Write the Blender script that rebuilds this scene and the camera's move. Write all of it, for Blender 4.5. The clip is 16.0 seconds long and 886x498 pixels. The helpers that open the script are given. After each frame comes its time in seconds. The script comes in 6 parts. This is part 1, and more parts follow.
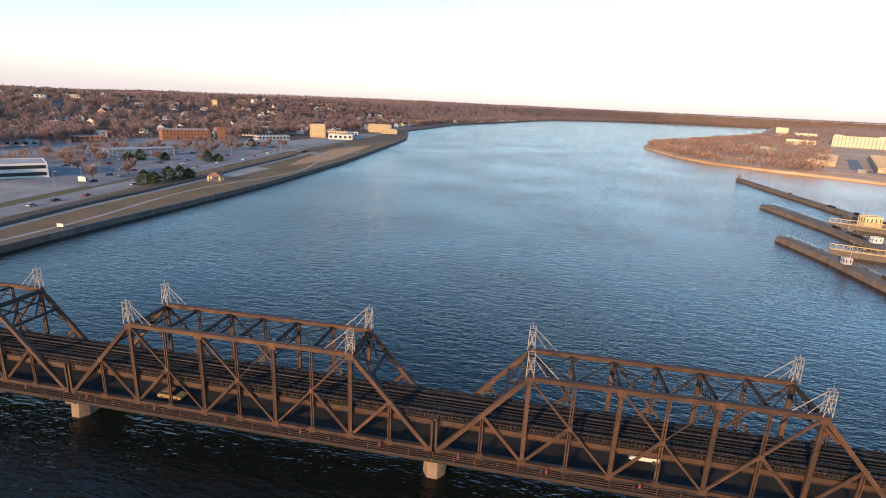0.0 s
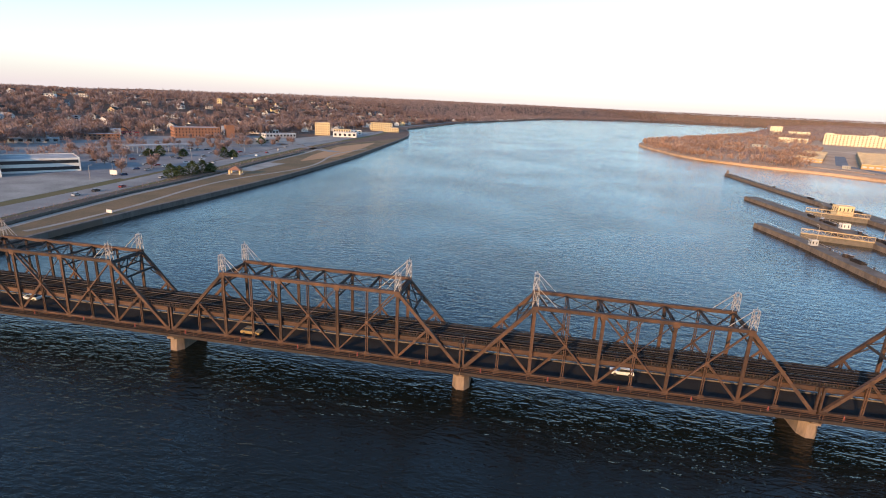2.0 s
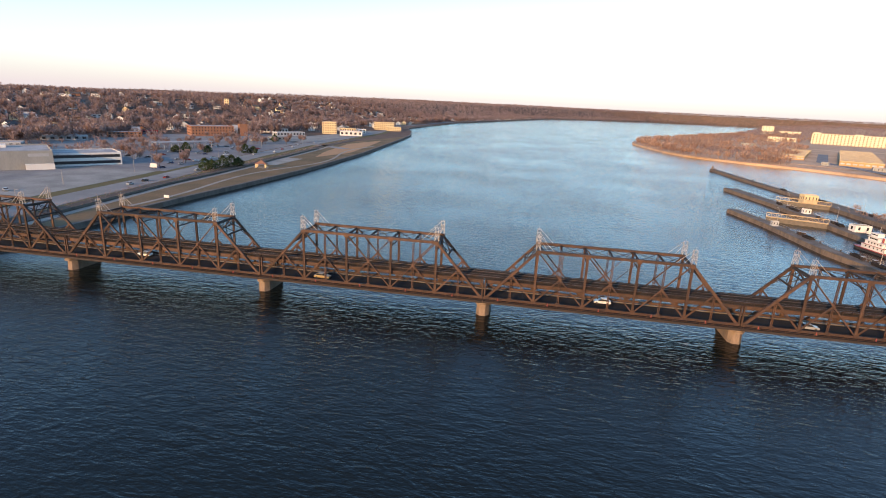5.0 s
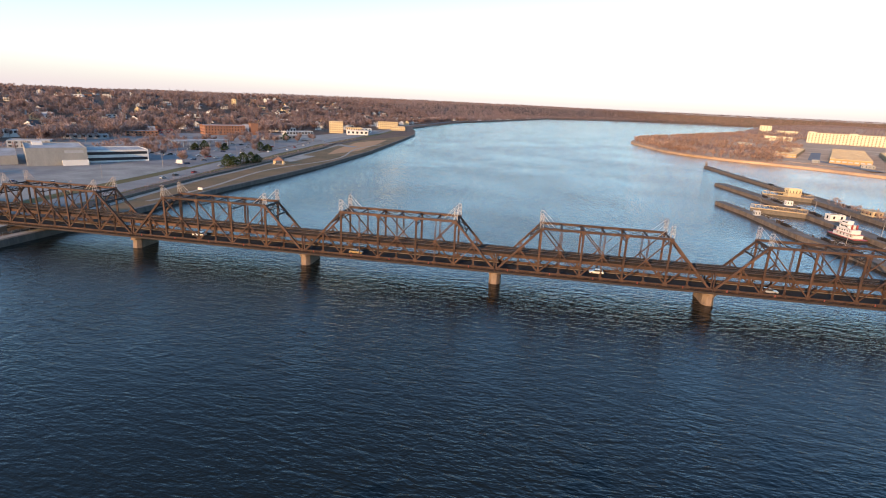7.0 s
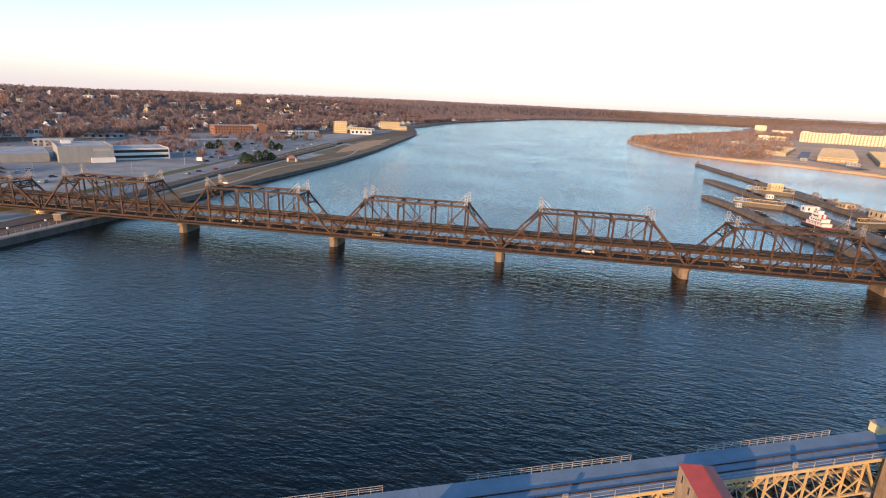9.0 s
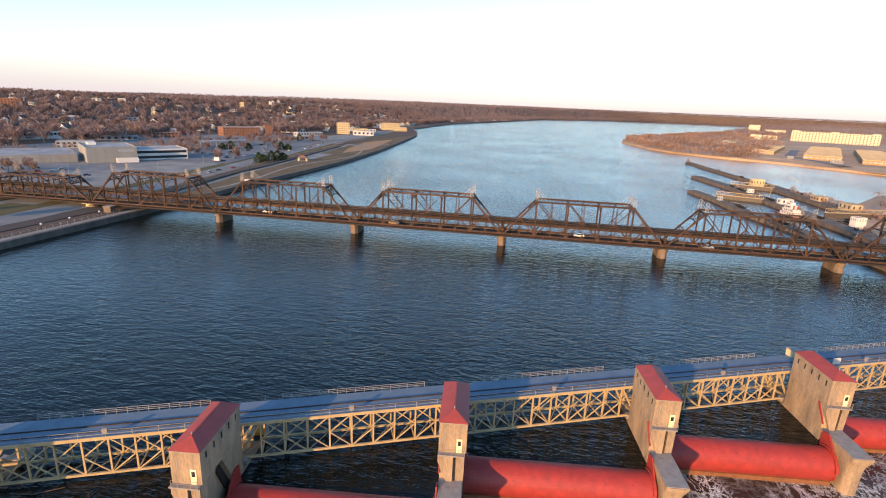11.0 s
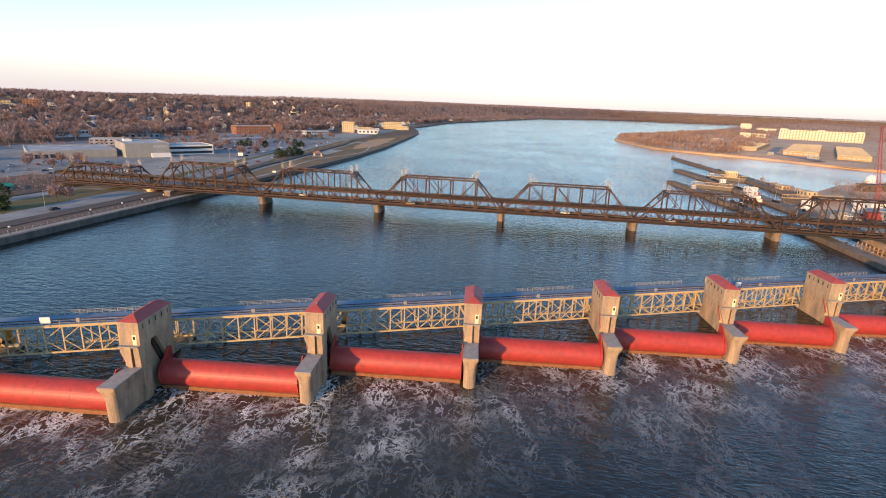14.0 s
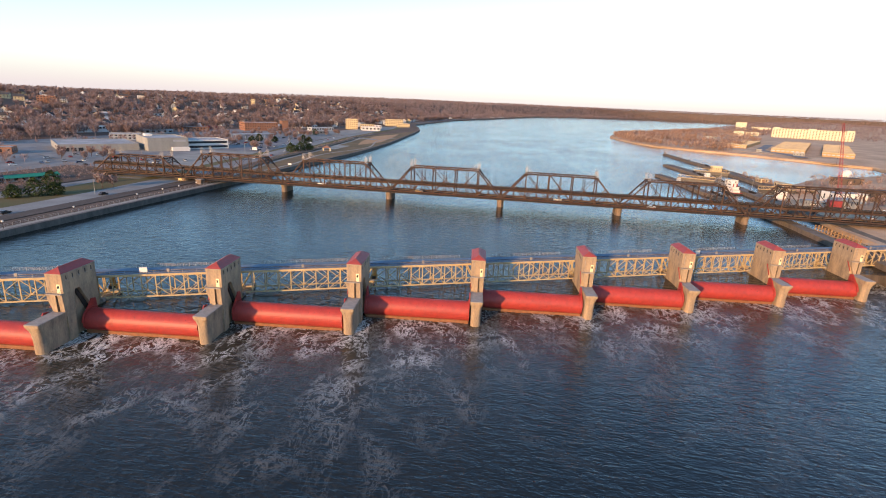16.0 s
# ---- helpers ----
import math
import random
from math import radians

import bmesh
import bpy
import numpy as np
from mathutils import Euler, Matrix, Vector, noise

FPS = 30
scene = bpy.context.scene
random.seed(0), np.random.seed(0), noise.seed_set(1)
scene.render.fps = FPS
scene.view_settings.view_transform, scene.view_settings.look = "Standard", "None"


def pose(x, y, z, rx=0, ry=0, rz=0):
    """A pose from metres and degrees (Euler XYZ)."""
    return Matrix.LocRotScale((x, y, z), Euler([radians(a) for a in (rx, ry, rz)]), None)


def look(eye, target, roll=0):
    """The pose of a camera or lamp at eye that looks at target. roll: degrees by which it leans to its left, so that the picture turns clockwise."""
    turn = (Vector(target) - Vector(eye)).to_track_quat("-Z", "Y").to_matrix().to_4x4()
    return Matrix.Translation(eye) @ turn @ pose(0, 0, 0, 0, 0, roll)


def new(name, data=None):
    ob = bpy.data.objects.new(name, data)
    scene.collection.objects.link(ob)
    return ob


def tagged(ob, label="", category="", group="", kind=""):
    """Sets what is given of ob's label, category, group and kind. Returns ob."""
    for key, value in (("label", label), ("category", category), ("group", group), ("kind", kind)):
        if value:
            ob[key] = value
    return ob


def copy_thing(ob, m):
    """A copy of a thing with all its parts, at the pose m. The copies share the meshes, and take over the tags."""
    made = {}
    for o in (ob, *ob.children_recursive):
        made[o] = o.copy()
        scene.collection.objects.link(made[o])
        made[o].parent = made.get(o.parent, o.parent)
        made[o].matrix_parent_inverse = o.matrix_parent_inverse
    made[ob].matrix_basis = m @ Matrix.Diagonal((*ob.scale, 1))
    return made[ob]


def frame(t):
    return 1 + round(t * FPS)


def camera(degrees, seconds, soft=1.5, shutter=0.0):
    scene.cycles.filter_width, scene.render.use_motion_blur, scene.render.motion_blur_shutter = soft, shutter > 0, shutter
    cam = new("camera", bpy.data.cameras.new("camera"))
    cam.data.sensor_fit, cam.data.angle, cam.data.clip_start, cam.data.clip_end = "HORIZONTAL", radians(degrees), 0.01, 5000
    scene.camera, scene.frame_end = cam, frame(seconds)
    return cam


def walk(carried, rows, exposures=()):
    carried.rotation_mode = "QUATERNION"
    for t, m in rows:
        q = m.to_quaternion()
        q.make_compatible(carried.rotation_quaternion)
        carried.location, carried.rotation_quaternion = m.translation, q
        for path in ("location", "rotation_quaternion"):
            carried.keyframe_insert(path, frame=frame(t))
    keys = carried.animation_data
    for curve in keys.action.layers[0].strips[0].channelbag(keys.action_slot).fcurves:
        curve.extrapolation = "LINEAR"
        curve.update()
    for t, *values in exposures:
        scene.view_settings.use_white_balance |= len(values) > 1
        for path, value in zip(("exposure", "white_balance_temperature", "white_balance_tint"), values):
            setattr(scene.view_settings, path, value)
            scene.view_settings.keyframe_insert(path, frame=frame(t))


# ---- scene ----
cam = camera(81.8, 16.0, soft=1.05)
PATH = [
    (0, (0.506, -0.385, 55.845), (0.172, 1.512, 55.306), 2.7),
    (0.5, (0.617, -6.762, 55.674), (0.287, -4.865, 55.134), 2.7),
    (1, (0.5, -13.163, 55.461), (0.173, -11.265, 54.92), 2.7),
    (1.5, (0.132, -19.411, 55.276), (-0.192, -17.514, 54.732), 2.7),
    (2, (-0.262, -25.682, 55.222), (-0.587, -23.784, 54.68), 2.7),
    (2.5, (-0.51, -32.044, 55.165), (-0.831, -30.146, 54.624), 2.7),
    (3, (-0.574, -38.368, 55.045), (-0.892, -36.47, 54.502), 2.7),
    (3.5, (-0.633, -44.71, 54.881), (-0.947, -42.811, 54.338), 2.8),
    (4, (-0.829, -51.007, 54.78), (-1.141, -49.107, 54.238), 2.7),
    (6.5, (-2.217, -82.879, 54.279), (-2.532, -80.98, 53.739), 2.8),
    (7, (-2.44, -89.319, 54.211), (-2.754, -87.418, 53.67), 2.7),
    (7.5, (-2.67, -95.622, 54.176), (-2.982, -93.722, 53.635), 2.7),
    (8, (-2.809, -101.907, 54.173), (-3.121, -100.006, 53.634), 2.7),
    (8.5, (-2.841, -108.355, 54.226), (-3.15, -106.454, 53.686), 2.7),
    (10.8, (-2.656, -139.288, 54.893), (-2.961, -137.386, 54.356), 2.4),
    (11, (-2.671, -142.085, 54.921), (-2.972, -140.181, 54.385), 2.4),
    (11.5, (-2.648, -149.315, 54.99), (-2.947, -147.411, 54.455), 2.4),
    (12, (-2.491, -156.673, 54.973), (-2.789, -154.769, 54.44), 2.4),
    (12.5, (-2.298, -164.133, 54.943), (-2.594, -162.229, 54.408), 2.4),
    (13, (-1.957, -171.741, 54.866), (-2.253, -169.837, 54.329), 2.3),
    (13.5, (-1.423, -179.484, 54.758), (-1.718, -177.58, 54.223), 2.3),
    (14, (-0.898, -187.336, 54.607), (-1.19, -185.431, 54.07), 2.3),
    (14.5, (-0.394, -195.233, 54.436), (-0.686, -193.329, 53.898), 2.4),
    (15, (-0.03, -203.062, 54.275), (-0.32, -201.157, 53.737), 2.4),
    (15.5, (0.193, -210.71, 54.144), (-0.095, -208.806, 53.606), 2.5),
    (16, (0.396, -218.298, 54.045), (0.111, -216.395, 53.502), 2.5),
]
walk(cam, [(t, look(eye, target, roll)) for t, eye, target, roll in PATH], [(0, 1.4), (16, 1.4)])

# ---- light ----
SUN_AZ, SUN_EL = 247.0, 12.0
world = bpy.data.worlds.new("sky")
scene.world = world
world.use_nodes = True
wn, wl = world.node_tree.nodes, world.node_tree.links
sky = wn.new("ShaderNodeTexSky")
sky.sky_type, sky.sun_disc = "NISHITA", False
sky.sun_elevation, sky.sun_rotation = radians(SUN_EL), radians(90 - SUN_AZ)
sky.air_density, sky.dust_density, sky.ozone_density = 1.0, 0.3, 2.4
tint = wn.new("ShaderNodeMix")
tint.data_type, tint.blend_type = "RGBA", "MULTIPLY"
tint.inputs["Factor"].default_value = 1.0
wl.new(sky.outputs[0], tint.inputs["A"])
tint.inputs["B"].default_value = (0.93, 1.0, 1.06, 1)
# dusky rose haze low over the whole horizon, clear sky above it
sky_dir, sky_sep, sky_rise = wn.new("ShaderNodeTexCoord"), wn.new("ShaderNodeSeparateXYZ"), wn.new("ShaderNodeMapRange")
wl.new(sky_dir.outputs["Generated"], sky_sep.inputs[0])
wl.new(sky_sep.outputs["Z"], sky_rise.inputs["Value"])
sky_rise.interpolation_type = "SMOOTHSTEP"
sky_rise.inputs["From Min"].default_value, sky_rise.inputs["From Max"].default_value = -0.03, 0.16
rose = wn.new("ShaderNodeMix")
rose.data_type = "RGBA"
rose.inputs["A"].default_value = (2.15, 1.86, 1.98, 1)
wl.new(sky_rise.outputs[0], rose.inputs["Factor"])
wl.new(tint.outputs["Result"], rose.inputs["B"])
wl.new(rose.outputs["Result"], wn["Background"].inputs[0])
wn["Background"].inputs[1].default_value = 0.15
sun = new("sun", bpy.data.lights.new("sun", "SUN"))
sun.data.energy, sun.data.angle, sun.data.color = 3.2, radians(0.6), (1.0, 0.58, 0.27)
_d = Vector((math.cos(radians(SUN_AZ)) * math.cos(radians(SUN_EL)), math.sin(radians(SUN_AZ)) * math.cos(radians(SUN_EL)), math.sin(radians(SUN_EL))))
sun.matrix_world = look(_d * 100, (0, 0, 0))


# ---- materials ----
def mat(name, col, col2=None, rough=0.8, metal=0.0, size=1.0, fine=0.15, bump=0.3, per=0.0, island=False, spec=0.4, streak=1.0):
    """A surface of two colours mixed by large stains and fine grain; per varies it from piece to piece."""
    m = bpy.data.materials.new(name)
    m.use_nodes = True
    n, l = m.node_tree.nodes, m.node_tree.links
    b = n["Principled BSDF"]
    b.inputs["Roughness"].default_value = rough
    b.inputs["Metallic"].default_value = metal
    b.inputs["Specular IOR Level"].default_value = spec
    col2 = col2 or tuple(c * 0.7 for c in col)
    tc = n.new("ShaderNodeTexCoord")
    big, small = n.new("ShaderNodeTexNoise"), n.new("ShaderNodeTexNoise")
    big.inputs["Scale"].default_value, big.inputs["Detail"].default_value = 1 / size, 5
    small.inputs["Scale"].default_value, small.inputs["Detail"].default_value = 1 / fine, 3
    run = n.new("ShaderNodeMapping")
    run.inputs["Scale"].default_value = (1, 1, streak)
    l.new(tc.outputs["Object"], run.inputs["Vector"])
    for t in (big, small):
        l.new(run.outputs[0], t.inputs["Vector"])
    add = n.new("ShaderNodeMath"); add.operation = "MULTIPLY_ADD"
    l.new(small.outputs["Fac"], add.inputs[0]); add.inputs[1].default_value = 0.5
    l.new(big.outputs["Fac"], add.inputs[2])
    ramp = n.new("ShaderNodeMapRange")
    ramp.inputs["From Min"].default_value, ramp.inputs["From Max"].default_value = 0.5, 1.0
    l.new(add.outputs[0], ramp.inputs["Value"])
    mix = n.new("ShaderNodeMix"); mix.data_type = "RGBA"
    mix.inputs["A"].default_value, mix.inputs["B"].default_value = (*col, 1), (*col2, 1)
    l.new(ramp.outputs[0], mix.inputs["Factor"])
    out = mix.outputs["Result"]
    if per:
        src = n.new("ShaderNodeNewGeometry").outputs["Random Per Island"] if island else n.new("ShaderNodeObjectInfo").outputs["Random"]
        mr = n.new("ShaderNodeMapRange")
        mr.inputs["To Min"].default_value, mr.inputs["To Max"].default_value = 1 - per, 1 + per
        l.new(src, mr.inputs["Value"])
        hsv = n.new("ShaderNodeHueSaturation")
        l.new(mr.outputs[0], hsv.inputs["Value"]); l.new(out, hsv.inputs["Color"])
        out = hsv.outputs[0]
    l.new(out, b.inputs["Base Color"])
    if bump:
        bp = n.new("ShaderNodeBump"); bp.inputs["Strength"].default_value, bp.inputs["Distance"].default_value = bump, fine * 0.3
        l.new(small.outputs["Fac"], bp.inputs["Height"]); l.new(bp.outputs[0], b.inputs["Normal"])
    return m


M = {}
M["rust"] = mat("weathered_bridge_steel", (0.082, 0.042, 0.024), (0.028, 0.018, 0.015), 0.8, 0.1, 2.2, 0.25, 0.3, per=0.35)
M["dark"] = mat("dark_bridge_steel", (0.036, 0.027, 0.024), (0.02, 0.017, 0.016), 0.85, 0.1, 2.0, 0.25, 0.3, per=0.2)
M["fascia"] = mat("sooty_girder_steel", (0.038, 0.026, 0.022), (0.02, 0.017, 0.016), 0.85, 0.1, 3.0, 0.3, 0.3)
M["tie"] = mat("creosoted_timber", (0.03, 0.027, 0.026), (0.017, 0.016, 0.016), 0.9, 0, 1.0, 0.2, 0.4, per=0.35, island=True, spec=0.04)
M["railsteel"] = mat("worn_rail_steel", (0.16, 0.14, 0.13), (0.07, 0.05, 0.04), 0.4, 0.8, 2.0, 0.2, 0.1)
M["asphalt"] = mat("worn_asphalt", (0.04, 0.041, 0.045), (0.025, 0.025, 0.028), 0.9, 0, 6.0, 0.3, 0.2, spec=0.04)
M["road"] = mat("pale_road_asphalt", (0.25, 0.25, 0.245), (0.16, 0.16, 0.158), 0.9, 0, 14.0, 0.8, 0.15, spec=0.04)
M["lot"] = mat("parking_lot_concrete", (0.29, 0.285, 0.265), (0.18, 0.177, 0.165), 0.9, 0, 14.0, 1.0, 0.15, spec=0.04)
M["lotgrey"] = mat("grey_lot_asphalt", (0.215, 0.215, 0.22), (0.14, 0.142, 0.148), 0.9, 0, 10.0, 0.8, 0.15, spec=0.04)
M["mast"] = mat("pale_galvanised_steel", (0.34, 0.31, 0.28), (0.22, 0.195, 0.175), 0.5, 0.2, 1.0, 0.2, 0.1)
M["stone"] = mat("pier_stone", (0.21, 0.15, 0.105), (0.10, 0.077, 0.06), 0.9, 0, 1.5, 0.3, 0.5, streak=0.3)
M["concrete"] = mat("dam_concrete", (0.38, 0.27, 0.165), (0.15, 0.115, 0.085), 0.88, 0, 1.6, 0.22, 0.5, streak=0.28)
M["ctop"] = mat("weathered_concrete_cap", (0.30, 0.27, 0.24), (0.20, 0.18, 0.165), 0.9, 0, 1.2, 0.25, 0.4)
M["damp"] = mat("wet_dark_concrete", (0.10, 0.085, 0.07), (0.05, 0.045, 0.04), 0.6, 0, 1.5, 0.3, 0.4)
M["roofred"] = mat("red_roof_sheet", (0.33, 0.05, 0.04), (0.22, 0.04, 0.035), 0.6, 0, 1.6, 0.25, 0.15)
M["gatered"] = mat("red_gate_paint", (0.34, 0.036, 0.028), (0.22, 0.028, 0.023), 0.5, 0, 1.3, 0.2, 0.25)
M["gaterust"] = mat("rusty_gate_lip", (0.22, 0.085, 0.03), (0.12, 0.05, 0.022), 0.75, 0, 1.0, 0.2, 0.3)
M["cream"] = mat("cream_truss_paint", (0.46, 0.335, 0.175), (0.34, 0.245, 0.13), 0.6, 0, 1.5, 0.2, 0.15)
# service deck concrete; the blue sky light on it is mixed into the colour
M["deck"] = mat("skylight_blue_deck_concrete", (0.15, 0.205, 0.26), (0.115, 0.16, 0.21), 0.85, 0, 3.0, 0.4, 0.2, spec=0.04)
M["door"] = mat("cream_door_paint", (0.78, 0.72, 0.42), (0.7, 0.64, 0.38), 0.5, 0, 1.0, 0.2, 0.05)
M["glass"] = mat("dark_glass", (0.02, 0.025, 0.03), (0.03, 0.03, 0.035), 0.08, 0, 2.0, 0.5, 0.0, spec=0.6)
M["hill"] = mat("leaf_litter_ground", (0.149, 0.103, 0.081), (0.098, 0.078, 0.063), 0.95, 0, 40.0, 3.0, 0.4, spec=0.04)
M["lawn"] = mat("tan_dormant_lawn", (0.20, 0.135, 0.082), (0.10, 0.088, 0.055), 0.95, 0, 26.0, 1.0, 0.3, spec=0.04)
M["green"] = mat("green_verge", (0.10, 0.10, 0.05), (0.135, 0.108, 0.062), 0.95, 0, 10.0, 1.0, 0.3, spec=0.04)
M["path"] = mat("pale_path_concrete", (0.31, 0.28, 0.25), (0.22, 0.20, 0.175), 0.9, 0, 6.0, 0.6, 0.15, spec=0.04)
M["quay"] = mat("quay_wall_concrete", (0.13, 0.11, 0.095), (0.06, 0.053, 0.048), 0.9, 0, 3.0, 0.5, 0.4, streak=0.3)
M["twig"] = mat("bare_twigs", (0.345, 0.238, 0.20), (0.235, 0.17, 0.152), 0.95, 0, 60.0, 4.0, 0.0, per=0.3, island=True, spec=0.1)
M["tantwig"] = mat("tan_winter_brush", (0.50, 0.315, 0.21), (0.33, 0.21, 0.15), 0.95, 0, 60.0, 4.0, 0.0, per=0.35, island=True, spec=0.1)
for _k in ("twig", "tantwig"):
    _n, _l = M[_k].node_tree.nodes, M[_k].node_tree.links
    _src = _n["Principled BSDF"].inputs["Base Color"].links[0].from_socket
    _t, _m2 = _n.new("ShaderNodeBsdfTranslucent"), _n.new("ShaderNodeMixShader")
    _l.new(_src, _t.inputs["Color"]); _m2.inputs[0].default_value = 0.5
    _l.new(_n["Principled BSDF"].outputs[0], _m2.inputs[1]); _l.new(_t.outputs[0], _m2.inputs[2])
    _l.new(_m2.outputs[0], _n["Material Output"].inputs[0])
M["needle"] = mat("evergreen_needles", (0.045, 0.06, 0.022), (0.03, 0.045, 0.016), 0.9, 0, 4.0, 0.5, 0.0, per=0.4, island=True, spec=0.1)
M["bark"] = mat("tree_bark", (0.12, 0.085, 0.06), (0.07, 0.05, 0.038), 0.95, 0, 0.8, 0.15, 0.4)
M["hall"] = mat("grey_precast_panels", (0.27, 0.265, 0.245), (0.19, 0.19, 0.18), 0.8, 0, 6.0, 0.6, 0.1, streak=0.3)
M["island"] = mat("tan_island_ground", (0.52, 0.37, 0.25), (0.30, 0.21, 0.145), 0.95, 0, 45.0, 4.0, 0.3, spec=0.04)
M["shedwall"] = mat("ochre_shed_brick", (0.40, 0.25, 0.11), (0.28, 0.18, 0.085), 0.9, 0, 6.0, 0.4, 0.2)
M["shedroof"] = mat("tan_shed_roof", (0.48, 0.38, 0.24), (0.33, 0.26, 0.17), 0.9, 0, 8.0, 0.8, 0.2, spec=0.04)
M["lockwall"] = mat("lock_wall_concrete", (0.17, 0.13, 0.10), (0.075, 0.062, 0.053), 0.9, 0, 3.0, 0.5, 0.4, streak=0.3)
M["white"] = mat("white_painted_wall", (0.62, 0.60, 0.56), (0.52, 0.5, 0.47), 0.8, 0, 6.0, 0.5, 0.1, per=0.1)
M["greywall"] = mat("grey_clapboard", (0.36, 0.37, 0.37), (0.28, 0.29, 0.3), 0.8, 0, 4.0, 0.4, 0.1, per=0.15)
M["tanwall"] = mat("tan_render_wall", (0.58, 0.46, 0.26), (0.48, 0.38, 0.22), 0.85, 0, 6.0, 0.5, 0.1)
M["paleyellow"] = mat("pale_limestone", (0.56, 0.51, 0.36), (0.46, 0.42, 0.30), 0.85, 0, 8.0, 0.6, 0.15)
M["brick"] = mat("orange_brick", (0.26, 0.125, 0.075), (0.18, 0.09, 0.058), 0.9, 0, 6.0, 0.4, 0.2, per=0.1)
M["darkroof"] = mat("dark_shingle_roof", (0.085, 0.08, 0.08), (0.05, 0.048, 0.05), 0.9, 0, 3.0, 0.4, 0.3, per=0.35, spec=0.04)
M["paleroof"] = mat("pale_membrane_roof", (0.363, 0.369, 0.374), (0.209, 0.215, 0.226), 0.85, 0, 9.0, 1.0, 0.1, spec=0.04)
M["crane"] = mat("red_crane_paint", (0.28, 0.04, 0.036), (0.19, 0.032, 0.03), 0.5, 0, 1.0, 0.2, 0.05)
M["black"] = mat("black_rubber", (0.02, 0.02, 0.02), (0.03, 0.03, 0.03), 0.7, 0, 1.0, 0.2, 0.1)


def flow_material(name, deep, bump, wave, foam):
    """River water: ripples of two sizes; foam streaks along the flow where foam is on."""
    m = bpy.data.materials.new(name)
    m.use_nodes = True
    n, l = m.node_tree.nodes, m.node_tree.links
    b = n["Principled BSDF"]
    b.inputs["Base Color"].default_value = (*deep, 1)
    b.inputs["Roughness"].default_value, b.inputs["IOR"].default_value = 0.07, 1.33
    b.inputs["Specular IOR Level"].default_value = 0.4
    tc, mp = n.new("ShaderNodeTexCoord"), n.new("ShaderNodeMapping")
    mp.inputs["Scale"].default_value = (0.55, 1.3, 1)
    mp.inputs["Rotation"].default_value = (0, 0, radians(12))
    l.new(tc.outputs["Object"], mp.inputs["Vector"])
    a, c, g = (n.new("ShaderNodeTexNoise") for _ in range(3))
    a.inputs["Scale"].default_value, a.inputs["Detail"].default_value, a.inputs["Distortion"].default_value = 1 / wave, 3, 0.6
    c.inputs["Scale"].default_value, c.inputs["Detail"].default_value = 1 / (wave * 0.33), 2
    g.inputs["Scale"].default_value, g.inputs["Detail"].default_value = 1 / 90, 4
    l.new(mp.outputs[0], a.inputs["Vector"]); l.new(mp.outputs[0], c.inputs["Vector"]); l.new(tc.outputs["Object"], g.inputs["Vector"])
    s = n.new("ShaderNodeMath"); s.operation = "MULTIPLY_ADD"
    l.new(c.outputs["Fac"], s.inputs[0]); s.inputs[1].default_value = 0.5; l.new(a.outputs["Fac"], s.inputs[2])
    gust = n.new("ShaderNodeMapRange")
    gust.inputs["From Min"].default_value, gust.inputs["From Max"].default_value = 0.35, 0.68
    gust.inputs["To Min"].default_value, gust.inputs["To Max"].default_value = bump * 0.3, bump * 0.62
    l.new(g.outputs["Fac"], gust.inputs["Value"])
    bp = n.new("ShaderNodeBump"); bp.inputs["Distance"].default_value = wave * 0.265
    l.new(gust.outputs[0], bp.inputs["Strength"]); l.new(s.outputs[0], bp.inputs["Height"])
    l.new(bp.outputs[0], b.inputs["Normal"])
    if foam:
        att = n.new("ShaderNodeAttribute"); att.attribute_name = "churn"
        f1, f2 = n.new("ShaderNodeTexNoise"), n.new("ShaderNodeTexNoise")
        m2 = n.new("ShaderNodeMapping"); m2.inputs["Scale"].default_value = (0.9, 0.6, 1)
        m2.inputs["Rotation"].default_value = (0, 0, radians(14))
        l.new(tc.outputs["Object"], m2.inputs["Vector"])
        f1.inputs["Scale"].default_value, f1.inputs["Detail"].default_value, f1.inputs["Distortion"].default_value = 0.5, 12, 0.75
        f1.inputs["Roughness"].default_value = 0.62
        f2.inputs["Scale"].default_value, f2.inputs["Detail"].default_value, f2.inputs["Distortion"].default_value = 0.075, 6, 1.4
        l.new(m2.outputs[0], f1.inputs["Vector"]); l.new(m2.outputs[0], f2.inputs["Vector"])
        # thin veins: where the noise crosses its middle
        v1 = n.new("ShaderNodeMath"); v1.operation = "SUBTRACT"; l.new(f1.outputs["Fac"], v1.inputs[0]); v1.inputs[1].default_value = 0.5
        v2 = n.new("ShaderNodeMath"); v2.operation = "ABSOLUTE"; l.new(v1.outputs[0], v2.inputs[0])
        v3 = n.new("ShaderNodeMapRange"); v3.inputs["From Min"].default_value, v3.inputs["From Max"].default_value = 0.03, 0.0
        l.new(v2.outputs[0], v3.inputs["Value"])
        p = n.new("ShaderNodeMapRange"); p.inputs["From Min"].default_value, p.inputs["From Max"].default_value = 0.45, 0.66
        p.inputs["To Min"].default_value = 0.12
        l.new(f2.outputs["Fac"], p.inputs["Value"])
        q = n.new("ShaderNodeMath"); q.operation = "MULTIPLY"; l.new(p.outputs[0], q.inputs[0]); l.new(att.outputs["Fac"], q.inputs[1])
        r = n.new("ShaderNodeMath"); r.operation = "MULTIPLY"; r.use_clamp = True
        l.new(v3.outputs[0], r.inputs[0])
        q2 = n.new("ShaderNodeMath"); q2.operation = "MULTIPLY"; q2.use_clamp = True; l.new(q.outputs[0], q2.inputs[0]); q2.inputs[1].default_value = 1.5
